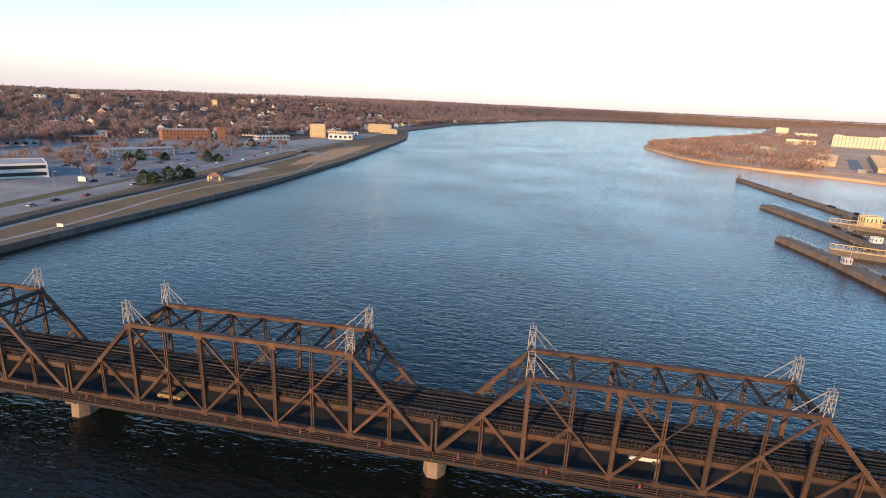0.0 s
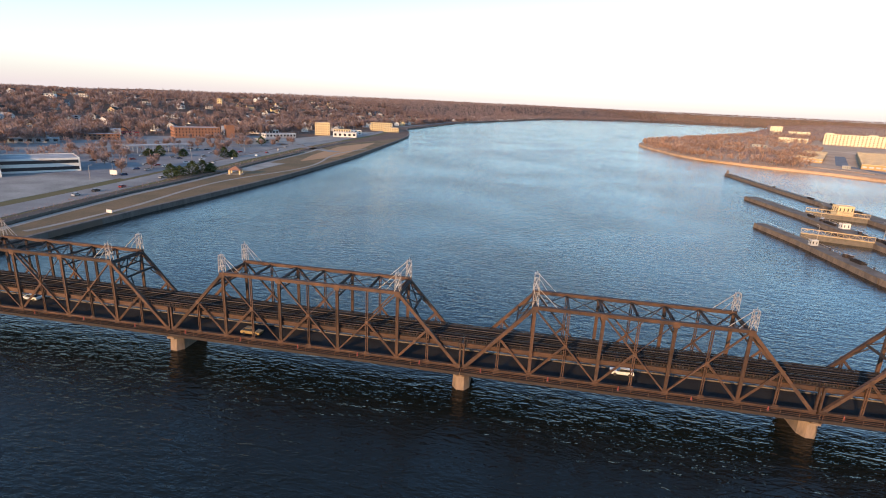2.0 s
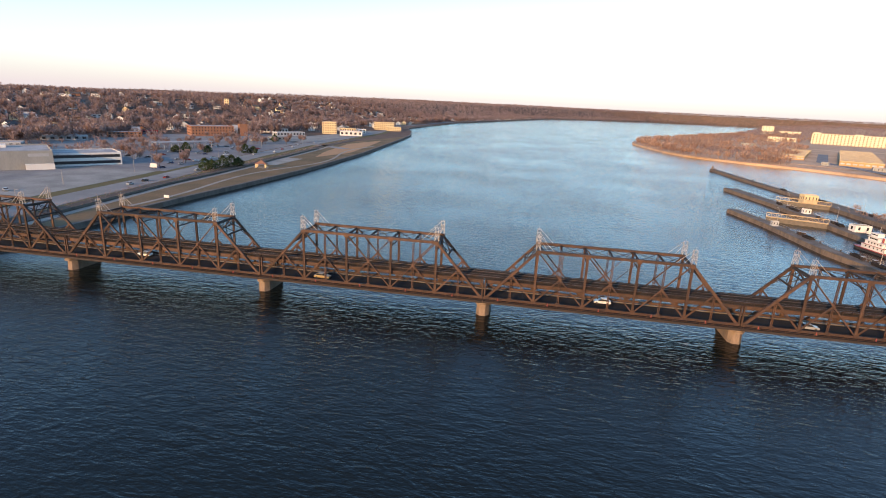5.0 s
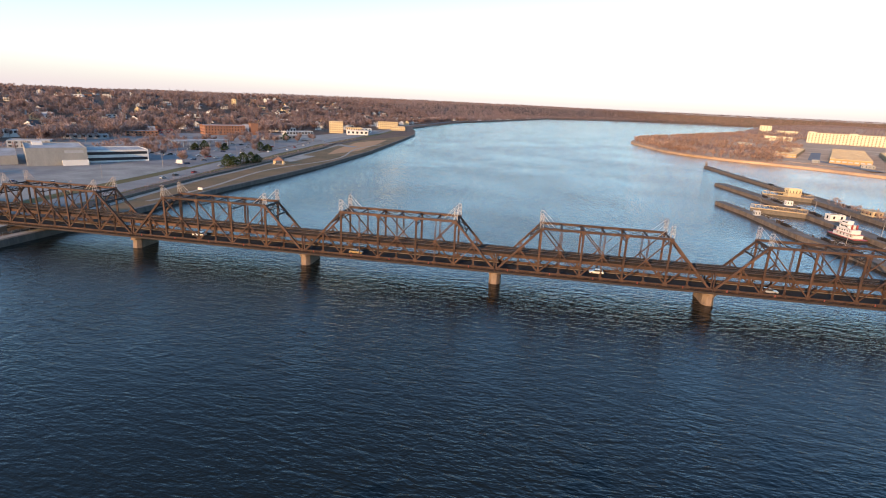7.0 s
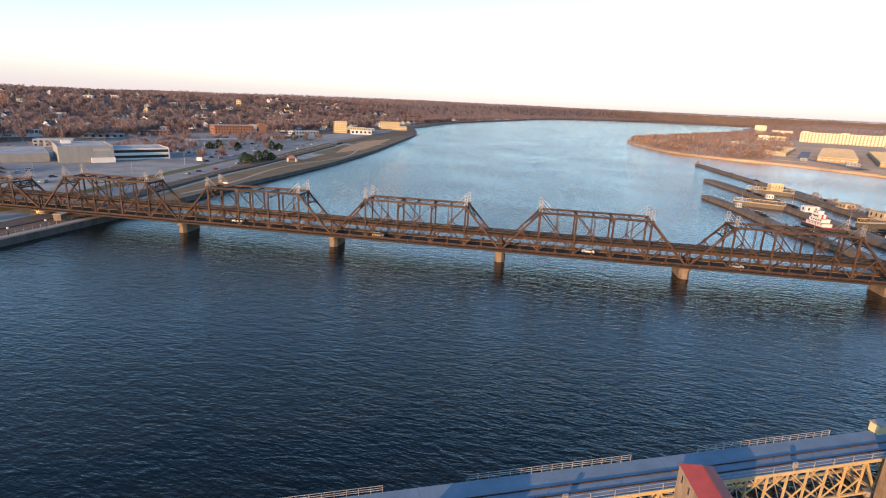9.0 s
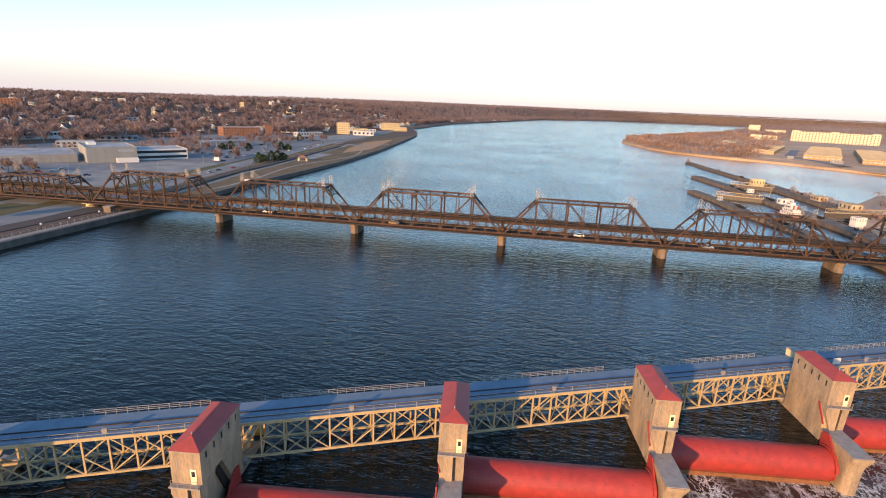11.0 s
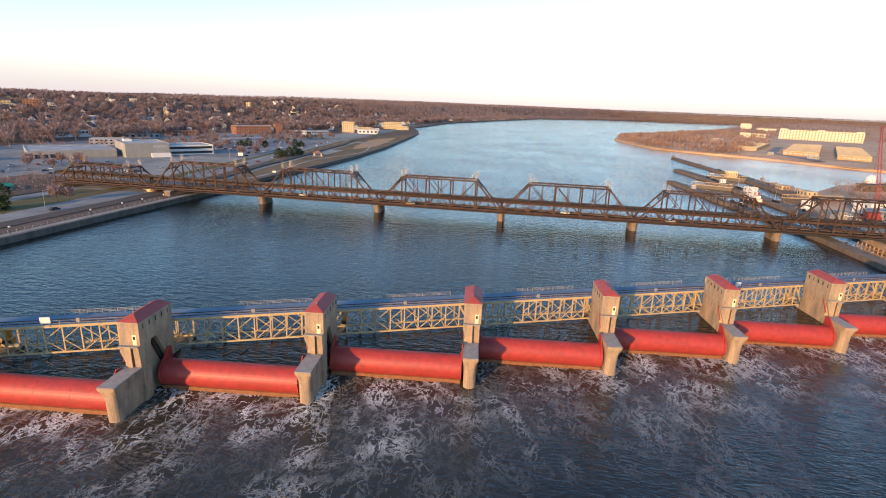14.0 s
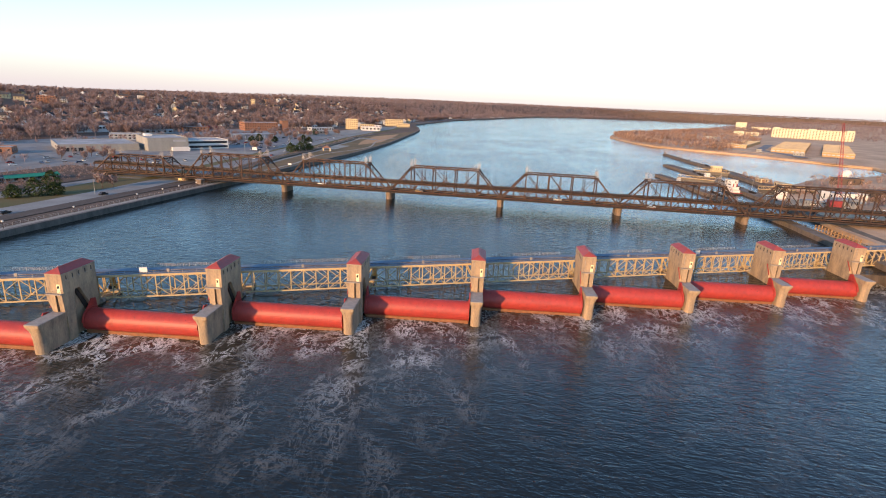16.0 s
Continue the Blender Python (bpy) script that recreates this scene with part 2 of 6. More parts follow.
        l.new(q2.outputs[0], r.inputs[1])
        mx = n.new("ShaderNodeMix"); mx.data_type = "RGBA"
        silt = n.new("ShaderNodeMix"); silt.data_type = "RGBA"; silt.clamp_factor = True
        silt.inputs["A"].default_value, silt.inputs["B"].default_value = (0.008, 0.012, 0.014, 1), (0.040, 0.033, 0.023, 1)
        stir = n.new("ShaderNodeMath"); stir.operation = "MULTIPLY"; stir.inputs[1].default_value = 3.0
        l.new(att.outputs["Fac"], stir.inputs[0]); l.new(stir.outputs[0], silt.inputs["Factor"])
        l.new(silt.outputs["Result"], mx.inputs["A"])
        mx.inputs["B"].default_value = (0.85, 0.82, 0.76, 1)
        f3 = n.new("ShaderNodeTexNoise"); f3.inputs["Scale"].default_value, f3.inputs["Detail"].default_value, f3.inputs["Distortion"].default_value = 0.2, 12, 0.7
        f3.inputs["Roughness"].default_value = 0.72
        l.new(m2.outputs[0], f3.inputs["Vector"])
        c3 = n.new("ShaderNodeMapRange"); c3.inputs["From Min"].default_value, c3.inputs["From Max"].default_value, c3.inputs["To Max"].default_value = 0.034, 0.0, 0.8
        # larger torn rings of foam round the boils
        w1 = n.new("ShaderNodeMath"); w1.operation = "SUBTRACT"; l.new(f3.outputs["Fac"], w1.inputs[0]); w1.inputs[1].default_value = 0.53
        w2 = n.new("ShaderNodeMath"); w2.operation = "ABSOLUTE"; l.new(w1.outputs[0], w2.inputs[0])
        l.new(w2.outputs[0], c3.inputs["Value"])
        c4 = n.new("ShaderNodeMath"); c4.operation = "MULTIPLY"; l.new(c3.outputs[0], c4.inputs[0]); l.new(q2.outputs[0], c4.inputs[1])
        mx3 = n.new("ShaderNodeMath"); mx3.operation = "MAXIMUM"; l.new(c4.outputs[0], mx3.inputs[0]); l.new(r.outputs[0], mx3.inputs[1])
        r = mx3
        l.new(r.outputs[0], mx.inputs["Factor"]); l.new(mx.outputs["Result"], b.inputs["Base Color"])
        rr = n.new("ShaderNodeMapRange"); rr.inputs["To Min"].default_value, rr.inputs["To Max"].default_value = 0.12, 0.8
        l.new(r.outputs[0], rr.inputs["Value"]); l.new(rr.outputs[0], b.inputs["Roughness"])
    return m


M["pool"] = flow_material("river_water", (0.006, 0.008, 0.007), 1.0, 2.6, False)
M["tail"] = flow_material("churned_river_water", (0.020, 0.020, 0.013), 1.25, 2.2, True)


# ---- mesh helpers ----
class Shape:
    """Gathers boxes, beams and prisms into one mesh."""

    def __init__(self):
        self.v, self.f, self.smooth = [], [], False

    def quad8(self, pts):
        o = len(self.v)
        self.v += [tuple(p) for p in pts]
        self.f += [tuple(o + i for i in q) for q in ((0, 3, 2, 1), (4, 5, 6, 7), (0, 1, 5, 4), (1, 2, 6, 5), (2, 3, 7, 6), (3, 0, 4, 7))]
        return self

    def box(self, x0, y0, z0, x1, y1, z1):
        return self.quad8([(x0, y0, z0), (x1, y0, z0), (x1, y1, z0), (x0, y1, z0), (x0, y0, z1), (x1, y0, z1), (x1, y1, z1), (x0, y1, z1)])

    def beam(self, p, q, w, h):
        p, q = Vector(p), Vector(q)
        d = (q - p).normalized()
        ref = Vector((0, 0, 1)) if abs(d.z) < 0.95 else Vector((0, 1, 0))
        s = d.cross(ref).normalized() * (w / 2)
        u = s.cross(d).normalized() * (h / 2)
        return self.quad8([p - s - u, p + s - u, p + s + u, p - s + u, q - s - u, q + s - u, q + s + u, q - s + u])

    def prism(self, poly, z0, z1, taper=1.0):
        o, k = len(self.v), len(poly)
        cx, cy = sum(p[0] for p in poly) / k, sum(p[1] for p in poly) / k
        self.v += [(x, y, z0) for x, y in poly] + [(cx + (x - cx) * taper, cy + (y - cy) * taper, z1) for x, y in poly]
        self.f += [tuple(range(o + k - 1, o - 1, -1)), tuple(range(o + k, o + 2 * k))]
        self.f += [(o + i, o + (i + 1) % k, o + k + (i + 1) % k, o + k + i) for i in range(k)]
        return self

    def slab(self, poly, axis, a, b):
        """A polygon in the plane across axis ('x' or 'y'), from a to b along it."""
        o, k = len(self.v), len(poly)
        for c in (a, b):
            self.v += [((c, p, z) if axis == "x" else (p, c, z)) for p, z in poly]
        self.f += [tuple(range(o + k - 1, o - 1, -1)), tuple(range(o + k, o + 2 * k))]
        self.f += [(o + i, o + (i + 1) % k, o + k + (i + 1) % k, o + k + i) for i in range(k)]
        return self

    def tube(self, p, q, r, k=8, r2=None):
        p, q = Vector(p), Vector(q)
        d = (q - p).normalized()
        s = d.orthogonal().normalized()
        t = d.cross(s)
        o = len(self.v)
        for c, rad in ((p, r), (q, r if r2 is None else r2)):
            self.v += [tuple(c + (s * math.cos(2 * math.pi * i / k) + t * math.sin(2 * math.pi * i / k)) * rad) for i in range(k)]
        self.f += [tuple(range(o + k - 1, o - 1, -1)), tuple(range(o + k, o + 2 * k))]
        self.f += [(o + i, o + (i + 1) % k, o + k + (i + 1) % k, o + k + i) for i in range(k)]
        return self

    def laced(self, p, q, w, h, n, axis=(1, 0, 0)):
        """A built-up member: two flanges w apart and zigzag lacing."""
        p, q, a = Vector(p), Vector(q), Vector(axis) * (w / 2)
        self.beam(p - a, q - a, 0.14, h); self.beam(p + a, q + a, 0.14, h)
        for i in range(n):
            s = a if i % 2 else -a
            self.beam(p.lerp(q, i / n) + s, p.lerp(q, (i + 1) / n) - s, 0.07, 0.07)
        return self

    def mesh(self, name, material):
        me = bpy.data.meshes.new(name)
        me.from_pydata(self.v, [], self.f)
        bm = bmesh.new(); bm.from_mesh(me)
        bmesh.ops.recalc_face_normals(bm, faces=bm.faces)
        bm.to_mesh(me); bm.free()
        me.materials.append(material)
        if self.smooth:
            for p in me.polygons:
                p.use_smooth = True
        return me


def part(name, shape, material, parent=None, label="", m=None):
    me = shape if isinstance(shape, bpy.types.Mesh) else shape.mesh(name, material)
    ob = new(name, me)
    if parent:
        ob.parent = parent
    if m is not None:
        ob.matrix_basis = m
    if label:
        ob["label"] = label
    return ob


def thing(name, label, category, m=None, group="", kind=""):
    ob = tagged(new(name), label, category, group, kind)
    if m is not None:
        ob.matrix_basis = m
    return ob


def lerp_table(table, v):
    for (a, b), (c, d) in zip(table, table[1:]):
        if v <= c:
            return b + (d - b) * min(1, max(0, (v - a) / (c - a)))
    return table[-1][1]


def smooth(v):
    v = min(1, max(0, v))
    return v * v * (3 - 2 * v)


# ---- water ----
BANK = [(-900, -204), (-60, -187), (0, -184), (90, -178), (160, -179), (240, -175), (320, -173), (458, -178), (704, -200), (820, -213), (930, -238), (1070, -279), (1638, -254), (3220, 65), (4450, 900), (4600, 1300), (4700, 2000), (4900, 4000)]
SHORE = [(-900, 150), (100, 160), (200, 190), (290, 250), (330, 310), (400, 400), (477, 421), (506, 386), (580, 338), (619, 300), (645, 262), (700, 215), (760, 195), (950, 178), (1020, 190), (1150, 255), (1400, 400), (1800, 640), (3172, 1250), (3660, 1450), (4900, 1900)]
DAM0, DSTEP, DAX = Vector((-10.0, -79.4, 0)), Vector((32.25, 13.6, 0)), 95.5
DN = Vector((math.cos(radians(DAX)), math.sin(radians(DAX)), 0))      # upstream
DU = Vector((DN.y, -DN.x, 0))                                          # towards the far bank
TAIL = -5.2


def dam_matrix(k):
    p = DAM0 + DSTEP * k
    return Matrix(((DU.x, DN.x, 0, p.x), (DU.y, DN.y, 0, p.y), (0, 0, 1, 0), (0, 0, 0, 1)))


s = Shape()
edge = []
for k in range(-8, 9):
    for u in (0.0, DSTEP.dot(DU)):
        p = DAM0 + DSTEP * k + DU * u + DN * 8.6
        edge.append((p.x, p.y, 0))
s.v = edge + [(5200, edge[-1][1], 0), (5200, 4950, 0), (-3200, 4950, 0), (-3200, edge[0][1], 0)]
s.f = [tuple(range(len(s.v)))]
tagged(part("water_pool", s, M["pool"]), "rippled blue river above the dam", "water", kind="structure")


def tail_sheet():
    """The water below the dam, with waves and a churn weight that fades down the river."""
    nu, nv = 150, 90
    me = bpy.data.meshes.new("water_tail")
    vs, fs, ch = [], [], []
    for j in range(nv + 1):
        v = -9 + (j / nv) ** 1.8 * 560
        for i in range(nu + 1):
            k = -8 + 17 * i / nu
            saw = (k - math.floor(k)) * 10.4
            p = DAM0 + DSTEP * k - DN * v
            patch = 0.75 + 0.9 * noise.noise((p.x * 0.022, p.y * 0.022, 8)) + 0.35 * smooth((40 - p.x) / 80)
            churn = (math.exp(-max(0, v - 2) / 17) * 0.85 + 0.045 * math.exp(-max(0, v) / 110)) * min(1.25, max(0.35, patch))
            h = 0.35 * churn * noise.noise((p.x * 0.3, p.y * 0.22, 0)) + 0.22 * churn * noise.noise((p.x * 0.9, p.y * 0.7, 4))
            vs.append((p.x, p.y, TAIL + h)); ch.append(churn)
    for j in range(nv):
        for i in range(nu):
            o = j * (nu + 1) + i
            fs.append((o, o + nu + 1, o + nu + 2, o + 1))
    me.from_pydata(vs, [], fs)
    att = me.attributes.new("churn", "FLOAT", "POINT")
    att.data.foreach_set("value", ch)
    me.materials.append(M["tail"])
    for p in me.polygons:
        p.use_smooth = True
    return me


tagged(part("water_tail", tail_sheet(), None), "dark churned river with white foam below the gates", "water", kind="structure")


# ---- land ----
def left_height(d, y):
    d0 = lerp_table([(-900, 330), (500, 330), (900, 150), (1300, 60), (4900, 40)], y)
    hm = lerp_table([(-900, 36), (900, 38), (1800, 42), (3200, 62), (4900, 66)], y)
    w = lerp_table([(-900, 620), (900, 520), (1500, 420), (4900, 500)], y)
    return 2.2 + smooth((d - d0) / w) * hm * (1 + 0.12 * noise.noise((d * 0.004, y * 0.004, 2)))


def right_height(d, x, y):
    base = 2.2 + smooth(d / 60) * 2.0
    return base + smooth(d / 600) * smooth((y - 2300) / 1900) * 52 * (1 - 0.75 * smooth((x - 700) / 2400))


def land(name, label, rows, cols, edge, side, height, material):
    me = bpy.data.meshes.new(name)
    vs, fs = [], []
    for y in rows:
        e = lerp_table(edge, y)
        vs.append((e, y, -7.0))
        for d in cols:
            x = e + side * d
            vs.append((x, y, height(d, x, y) if d > 0 else height(0, x, y)))
    k = len(cols) + 1
    for j in range(len(rows) - 1):
        for i in range(k - 1):
            q = (j * k + i, j * k + i + 1, (j + 1) * k + i + 1, (j + 1) * k + i)
            fs.append(q if side > 0 else q[::-1])
    me.from_pydata(vs, [], fs)
    me.materials.append(material)
    return tagged(part(name, me, None), label, "ground", kind="structure")


ys = [-900 + 60 * i for i in range(34)] + [1140 + 90 * i for i in range(42)] + [4900]
land("ground_left", "leaf-littered hill rising behind the town bank", ys, [0, 4, 15, 40, 80, 140, 200, 260, 320, 380, 440, 500, 560, 640, 720, 820, 950, 1100, 1400, 1900, 2600], BANK, -1, lambda d, x, y: left_height(d, y), M["hill"])
land("ground_right", "flat wooded island with brown winter ground", ys, [0, 3, 8, 20, 45, 80, 130, 200, 300, 420, 560, 760, 1000, 1300, 1700, 2200, 2900, 3600], SHORE, 1, right_height, M["island"])


# ---- railway and road bridge ----
SPAN, Y0, WID = 64.3, 65.6, 8.8
ZB, ZT, ZR, ZD = 5.4, 19.4, 10.7, 4.95
PIERS = [-11.15 + SPAN * i for i in (-3, -2, -1, 0, 1, 2)]


def truss_nodes(length, end, n_main):
    """The feet and main panel points along a truss."""
    foot = 0.75
    return foot, (length - 2 * foot) / n_main


def build_span(length, zt, n_main, name, label, masts=True):
    sp = thing(name, label, "bridge span", group="bridge spans")
    foot, pl = truss_nodes(length, 0, n_main)
    X = lambda h: foot + pl * h / 2         # half panels
    last = 2 * n_main
    zmid = (ZB + zt) / 2
    for y, out in ((0, -1), (WID, 1)):
        P = lambda h, z: (X(h), y, z)
        part("top_chord", Shape().beam(P(2, zt), P(last - 2, zt), 0.62, 0.62).beam((X(2) - 0.3, y, zt + 0.33), (X(last - 2) + 0.3, y, zt + 0.33), 0.8, 0.06), M["rust"], sp)
        part("bottom_chord", Shape().beam(P(0, ZB), P(last, ZB), 0.5, 0.55), M["rust"], sp)
        for a, bb in ((0, 2), (last, last - 2)):
            part("end_post", Shape().beam(P(a, ZB), P(bb, zt), 0.6, 0.62), M["rust"], sp)
        for h in range(1, last):
            end = h in (1, last - 1)
            top = zmid if end else zt
            main = h % 2 == 0
            if main:
                part("post", Shape().beam(P(h, ZB), P(h, top), 0.30, 0.26).laced(P(h, ZB), P(h, top), 0.46, 0.38, 14), M["rust"], sp)
            else:
                part("sub_post", Shape().laced(P(h, ZB), P(h, top), 0.36, 0.26, 10 if end else 18), M["rust"], sp)
        # main diagonals run down towards midspan; each is caught halfway by a sub-strut
        for i in range(1, n_main - 1):
            a, bb = 2 * i, 2 * i + 2
            centre = abs((a + bb) / 2 - n_main) < 0.1
            if a + bb <= 2 * n_main:
                part("diagonal", Shape().beam(P(a, zt), P(bb, ZB), 0.38, 0.3), M["rust"], sp)
                part("sub_strut", Shape().laced(P(a + 1, zmid), P(a, ZB), 0.34, 0.2, 6), M["rust"], sp)
                if centre:
                    part("counter", Shape().beam(P(a + 1, zmid), P(bb, zt), 0.16, 0.12), M["rust"], sp)
            else:
                part("diagonal", Shape().beam(P(bb, zt), P(a, ZB), 0.34, 0.26), M["rust"], sp)
                part("sub_strut", Shape().laced(P(a + 1, zmid), P(bb, ZB), 0.34, 0.2, 6), M["rust"], sp)
        for a, bb in ((1, 2), (last - 1, last - 2)):
            part("sub_strut", Shape().laced(P(a, zmid), P(bb, ZB), 0.34, 0.2, 6), M["rust"], sp)
        g = Shape()
        for h in range(0, last + 1):
            g.box(X(h) - 0.55, y + out * 0.3 - 0.02, ZB - 0.35, X(h) + 0.55, y + out * 0.3 + 0.02, ZB + 0.6)
            if 2 <= h <= last - 2 and h % 2 == 0:
                g.box(X(h) - 0.6, y + out * 0.34 - 0.02, zt - 0.75, X(h) + 0.6, y + out * 0.34 + 0.02, zt + 0.3)
            if h % 2:
                g.box(X(h) - 0.35, y + out * 0.3 - 0.02, zmid - 0.4, X(h) + 0.35, y + out * 0.3 + 0.02, zmid + 0.4)
        part("gusset_plate", g, M["rust"], sp)["kind"] = "stuff"
    # bracing between the top chords
    for h in range(2, last - 1):
        z = zt + 0.05
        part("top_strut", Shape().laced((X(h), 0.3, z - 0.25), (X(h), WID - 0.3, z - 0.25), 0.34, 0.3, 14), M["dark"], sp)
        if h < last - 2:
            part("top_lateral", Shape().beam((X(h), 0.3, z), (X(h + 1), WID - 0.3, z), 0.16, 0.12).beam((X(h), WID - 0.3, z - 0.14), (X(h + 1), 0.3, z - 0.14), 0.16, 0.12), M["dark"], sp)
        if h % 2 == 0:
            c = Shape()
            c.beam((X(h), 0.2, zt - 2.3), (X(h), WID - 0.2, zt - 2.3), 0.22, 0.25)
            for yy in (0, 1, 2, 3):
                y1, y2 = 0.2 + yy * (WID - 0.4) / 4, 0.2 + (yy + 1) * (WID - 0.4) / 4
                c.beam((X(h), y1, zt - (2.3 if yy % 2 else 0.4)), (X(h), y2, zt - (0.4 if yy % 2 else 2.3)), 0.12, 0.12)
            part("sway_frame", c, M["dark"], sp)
    for h, b2 in ((2, 1), (last - 2, last - 1)):
        f = Shape()
        x1, x2 = X(h), X(b2)
        for t1, t2 in ((0.06, 0.06), (0.5, 0.5)):
            f.beam((x1 + (x2 - x1) * t1, 0.2, zt + (zmid - zt) * t1), (x1 + (x2 - x1) * t2, WID - 0.2, zt + (zmid - zt) * t2), 0.35, 0.4)
        pt = lambda t, yy: (x1 + (x2 - x1) * t, yy, zt + (zmid - zt) * t)
        f.beam(pt(0.06, 0.3), pt(0.5, WID / 2), 0.2, 0.2).beam(pt(0.06, WID - 0.3), pt(0.5, WID / 2), 0.2, 0.2)
        f.beam(pt(0.5, 0.3), pt(0.06, WID / 2), 0.2, 0.2).beam(pt(0.5, WID - 0.3), pt(0.06, WID / 2), 0.2, 0.2)
        f.beam(pt(0.5, 1.6), pt(0.85, 0.2), 0.2, 0.2).beam(pt(0.5, WID - 1.6), pt(0.85, WID - 0.2), 0.2, 0.2)
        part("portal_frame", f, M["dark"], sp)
    # upper railway deck
    for y in (0.55, WID - 0.55):
        part("rail_girder", Shape().box(0.2, y - 0.1, ZR - 1.35, length - 0.2, y + 0.1, ZR - 0.45).box(0.2, y - 0.25, ZR - 0.52, length - 0.2, y + 0.25, ZR - 0.45).box(0.2, y - 0.25, ZR - 1.4, length - 0.2, y + 0.25, ZR - 1.33), M["rust"], sp)
    for h in range(0, last + 1):
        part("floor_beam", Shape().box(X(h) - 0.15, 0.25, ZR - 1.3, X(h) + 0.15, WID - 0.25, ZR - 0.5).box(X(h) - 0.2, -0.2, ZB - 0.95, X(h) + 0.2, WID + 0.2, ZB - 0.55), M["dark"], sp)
    tie = Shape()
    n = int(length / 0.55)
    for i in range(n):
        x = 0.2 + i * (length - 0.4) / n
        dy = random.uniform(-0.12, 0.12)
        tie.box(x, 0.75 + dy, ZR - 0.34, x + 0.3, 4.25 + dy * 0.5, ZR - 0.02)
        tie.box(x, 4.5 + dy, ZR - 0.34, x + 0.3, WID - 0.75 + dy, ZR - 0.02)
    part("track_tie", tie, M["tie"], sp)["kind"] = "stuff"
    part("rail_deck_plate", Shape().box(0.1, 0.6, ZR - 0.5, length - 0.1, WID - 0.6, ZR - 0.36), M["dark"], sp)
    for yc in (2.45, 6.35):
        for dy in (-0.72, 0.72):
            part("rail", Shape().beam((0, yc + dy, ZR + 0.06), (length, yc + dy, ZR + 0.06), 0.08, 0.15), M["railsteel"], sp)
        for dy in (-1.55, 1.55, -0.45, 0.45):
            part("guard_timber", Shape().beam((0, yc + dy, ZR + 0.05), (length, yc + dy, ZR + 0.05), 0.16, 0.14), M["tie"], sp)
    r = Shape()
    for i in range(int(length / 2.2) + 1):
        x = 0.3 + i * (length - 0.6) / int(length / 2.2)
        r.beam((x, 0.45, ZR - 0.35), (x, 0.45, ZR + 0.75), 0.06, 0.06)
    for z in (0.3, 0.72):
        r.beam((0.2, 0.45, ZR + z), (length - 0.2, 0.45, ZR + z), 0.05, 0.05)
    part("track_handrail", r, M["rust"], sp)
    # lower road deck with outer walkway
    part("road_slab", Shape().box(0.05, 0.4, ZD - 0.35, length - 0.05, WID - 0.4, ZD), M["asphalt"], sp)
    for y in (1.0, WID - 1.0):
        part("kerb", Shape().box(0.05, y - 0.12, ZD, length - 0.05, y + 0.12, ZD + 0.28), M["quay"], sp)
    for y0, y1 in ((-1.7, -0.35), (WID + 0.35, WID + 1.7)):
        part("walkway", Shape().box(0.05, y0, ZD - 0.05, length - 0.05, y1, ZD + 0.08), M["tie"], sp)
    for y in (-1.75, WID + 1.75):
        f = Shape().box(0.05, y - 0.06, ZB - 0.95, length - 0.05, y + 0.06, ZB - 0.45)
        for z in (-0.95, -0.45):
            f.box(0.05, y - 0.16, ZB + z - 0.05, length - 0.05, y + 0.16, ZB + z + 0.05)
        for i in range(int(length / 3.2) + 1):
            x = 0.2 + i * (length - 0.5) / int(length / 3.2)
            f.box(x - 0.06, y - 0.14, ZB - 0.95, x + 0.06, y + 0.14, ZB - 0.45)
        part("fascia_girder", f, M["fascia"], sp)
        r = Shape()
        for i in range(int(length / 3.2) + 1):
            x = 0.2 + i * (length - 0.5) / int(length / 3.2)
            r.beam((x, y, ZB - 0.45), (x, y, ZB + 0.65), 0.07, 0.07)
        for z in (-0.1, 0.25, 0.62):
            r.beam((0.1, y, ZB + z), (length - 0.1, y, ZB + z), 0.06, 0.06)
        part("walkway_railing", r, M["rust"], sp)
    for x in (0.35, length - 0.35):
        for y in (0, WID):
            part("end_column", Shape().beam((x, y, ZB - 0.3), (x, y, ZR - 0.3), 0.34, 0.4), M["rust"], sp)
    return sp


def build_mast():
    mt = thing("signal_mast", "pale lattice mast braced on the bridge's top chord", "mast", group="bridge masts")
    for dx, dy in ((-0.55, -0.45), (0.55, -0.45), (-0.55, 0.45), (0.55, 0.45)):
        part("leg", Shape().beam((dx, dy, 0), (dx * 0.8, dy * 0.7, 3.7), 0.07, 0.07), M["mast"], mt)
    for z in (1.3, 2.6, 3.65):
        part("ring", Shape().beam((-0.5, -0.4, z), (0.5, -0.4, z), 0.055, 0.055).beam((-0.5, 0.4, z), (0.5, 0.4, z), 0.055, 0.055).beam((-0.5, -0.4, z), (-0.5, 0.4, z), 0.055, 0.055).beam((0.5, -0.4, z), (0.5, 0.4, z), 0.055, 0.055), M["mast"], mt)
    for sx in (-1, 1):
        part("cross_brace", Shape().beam((-0.55 * sx, -0.45, 0.1), (0.5 * sx, -0.4, 3.0), 0.055, 0.055).beam((-0.55 * sx, 0.45, 0.1), (0.5 * sx, 0.4, 3.0), 0.055, 0.055), M["mast"], mt)
    part("back_stay", Shape().beam((0.4, 0, 3.5), (4.0, 0, 0.1), 0.09, 0.09), M["mast"], mt)
    part("back_stay", Shape().beam((0.4, 0.3, 2.6), (2.3, 0.3, 0.1), 0.07, 0.07), M["mast"], mt)
    part("spike", Shape().tube((0, 0, 3.6), (0, 0, 4.4), 0.03, 5), M["mast"], mt)
    return mt


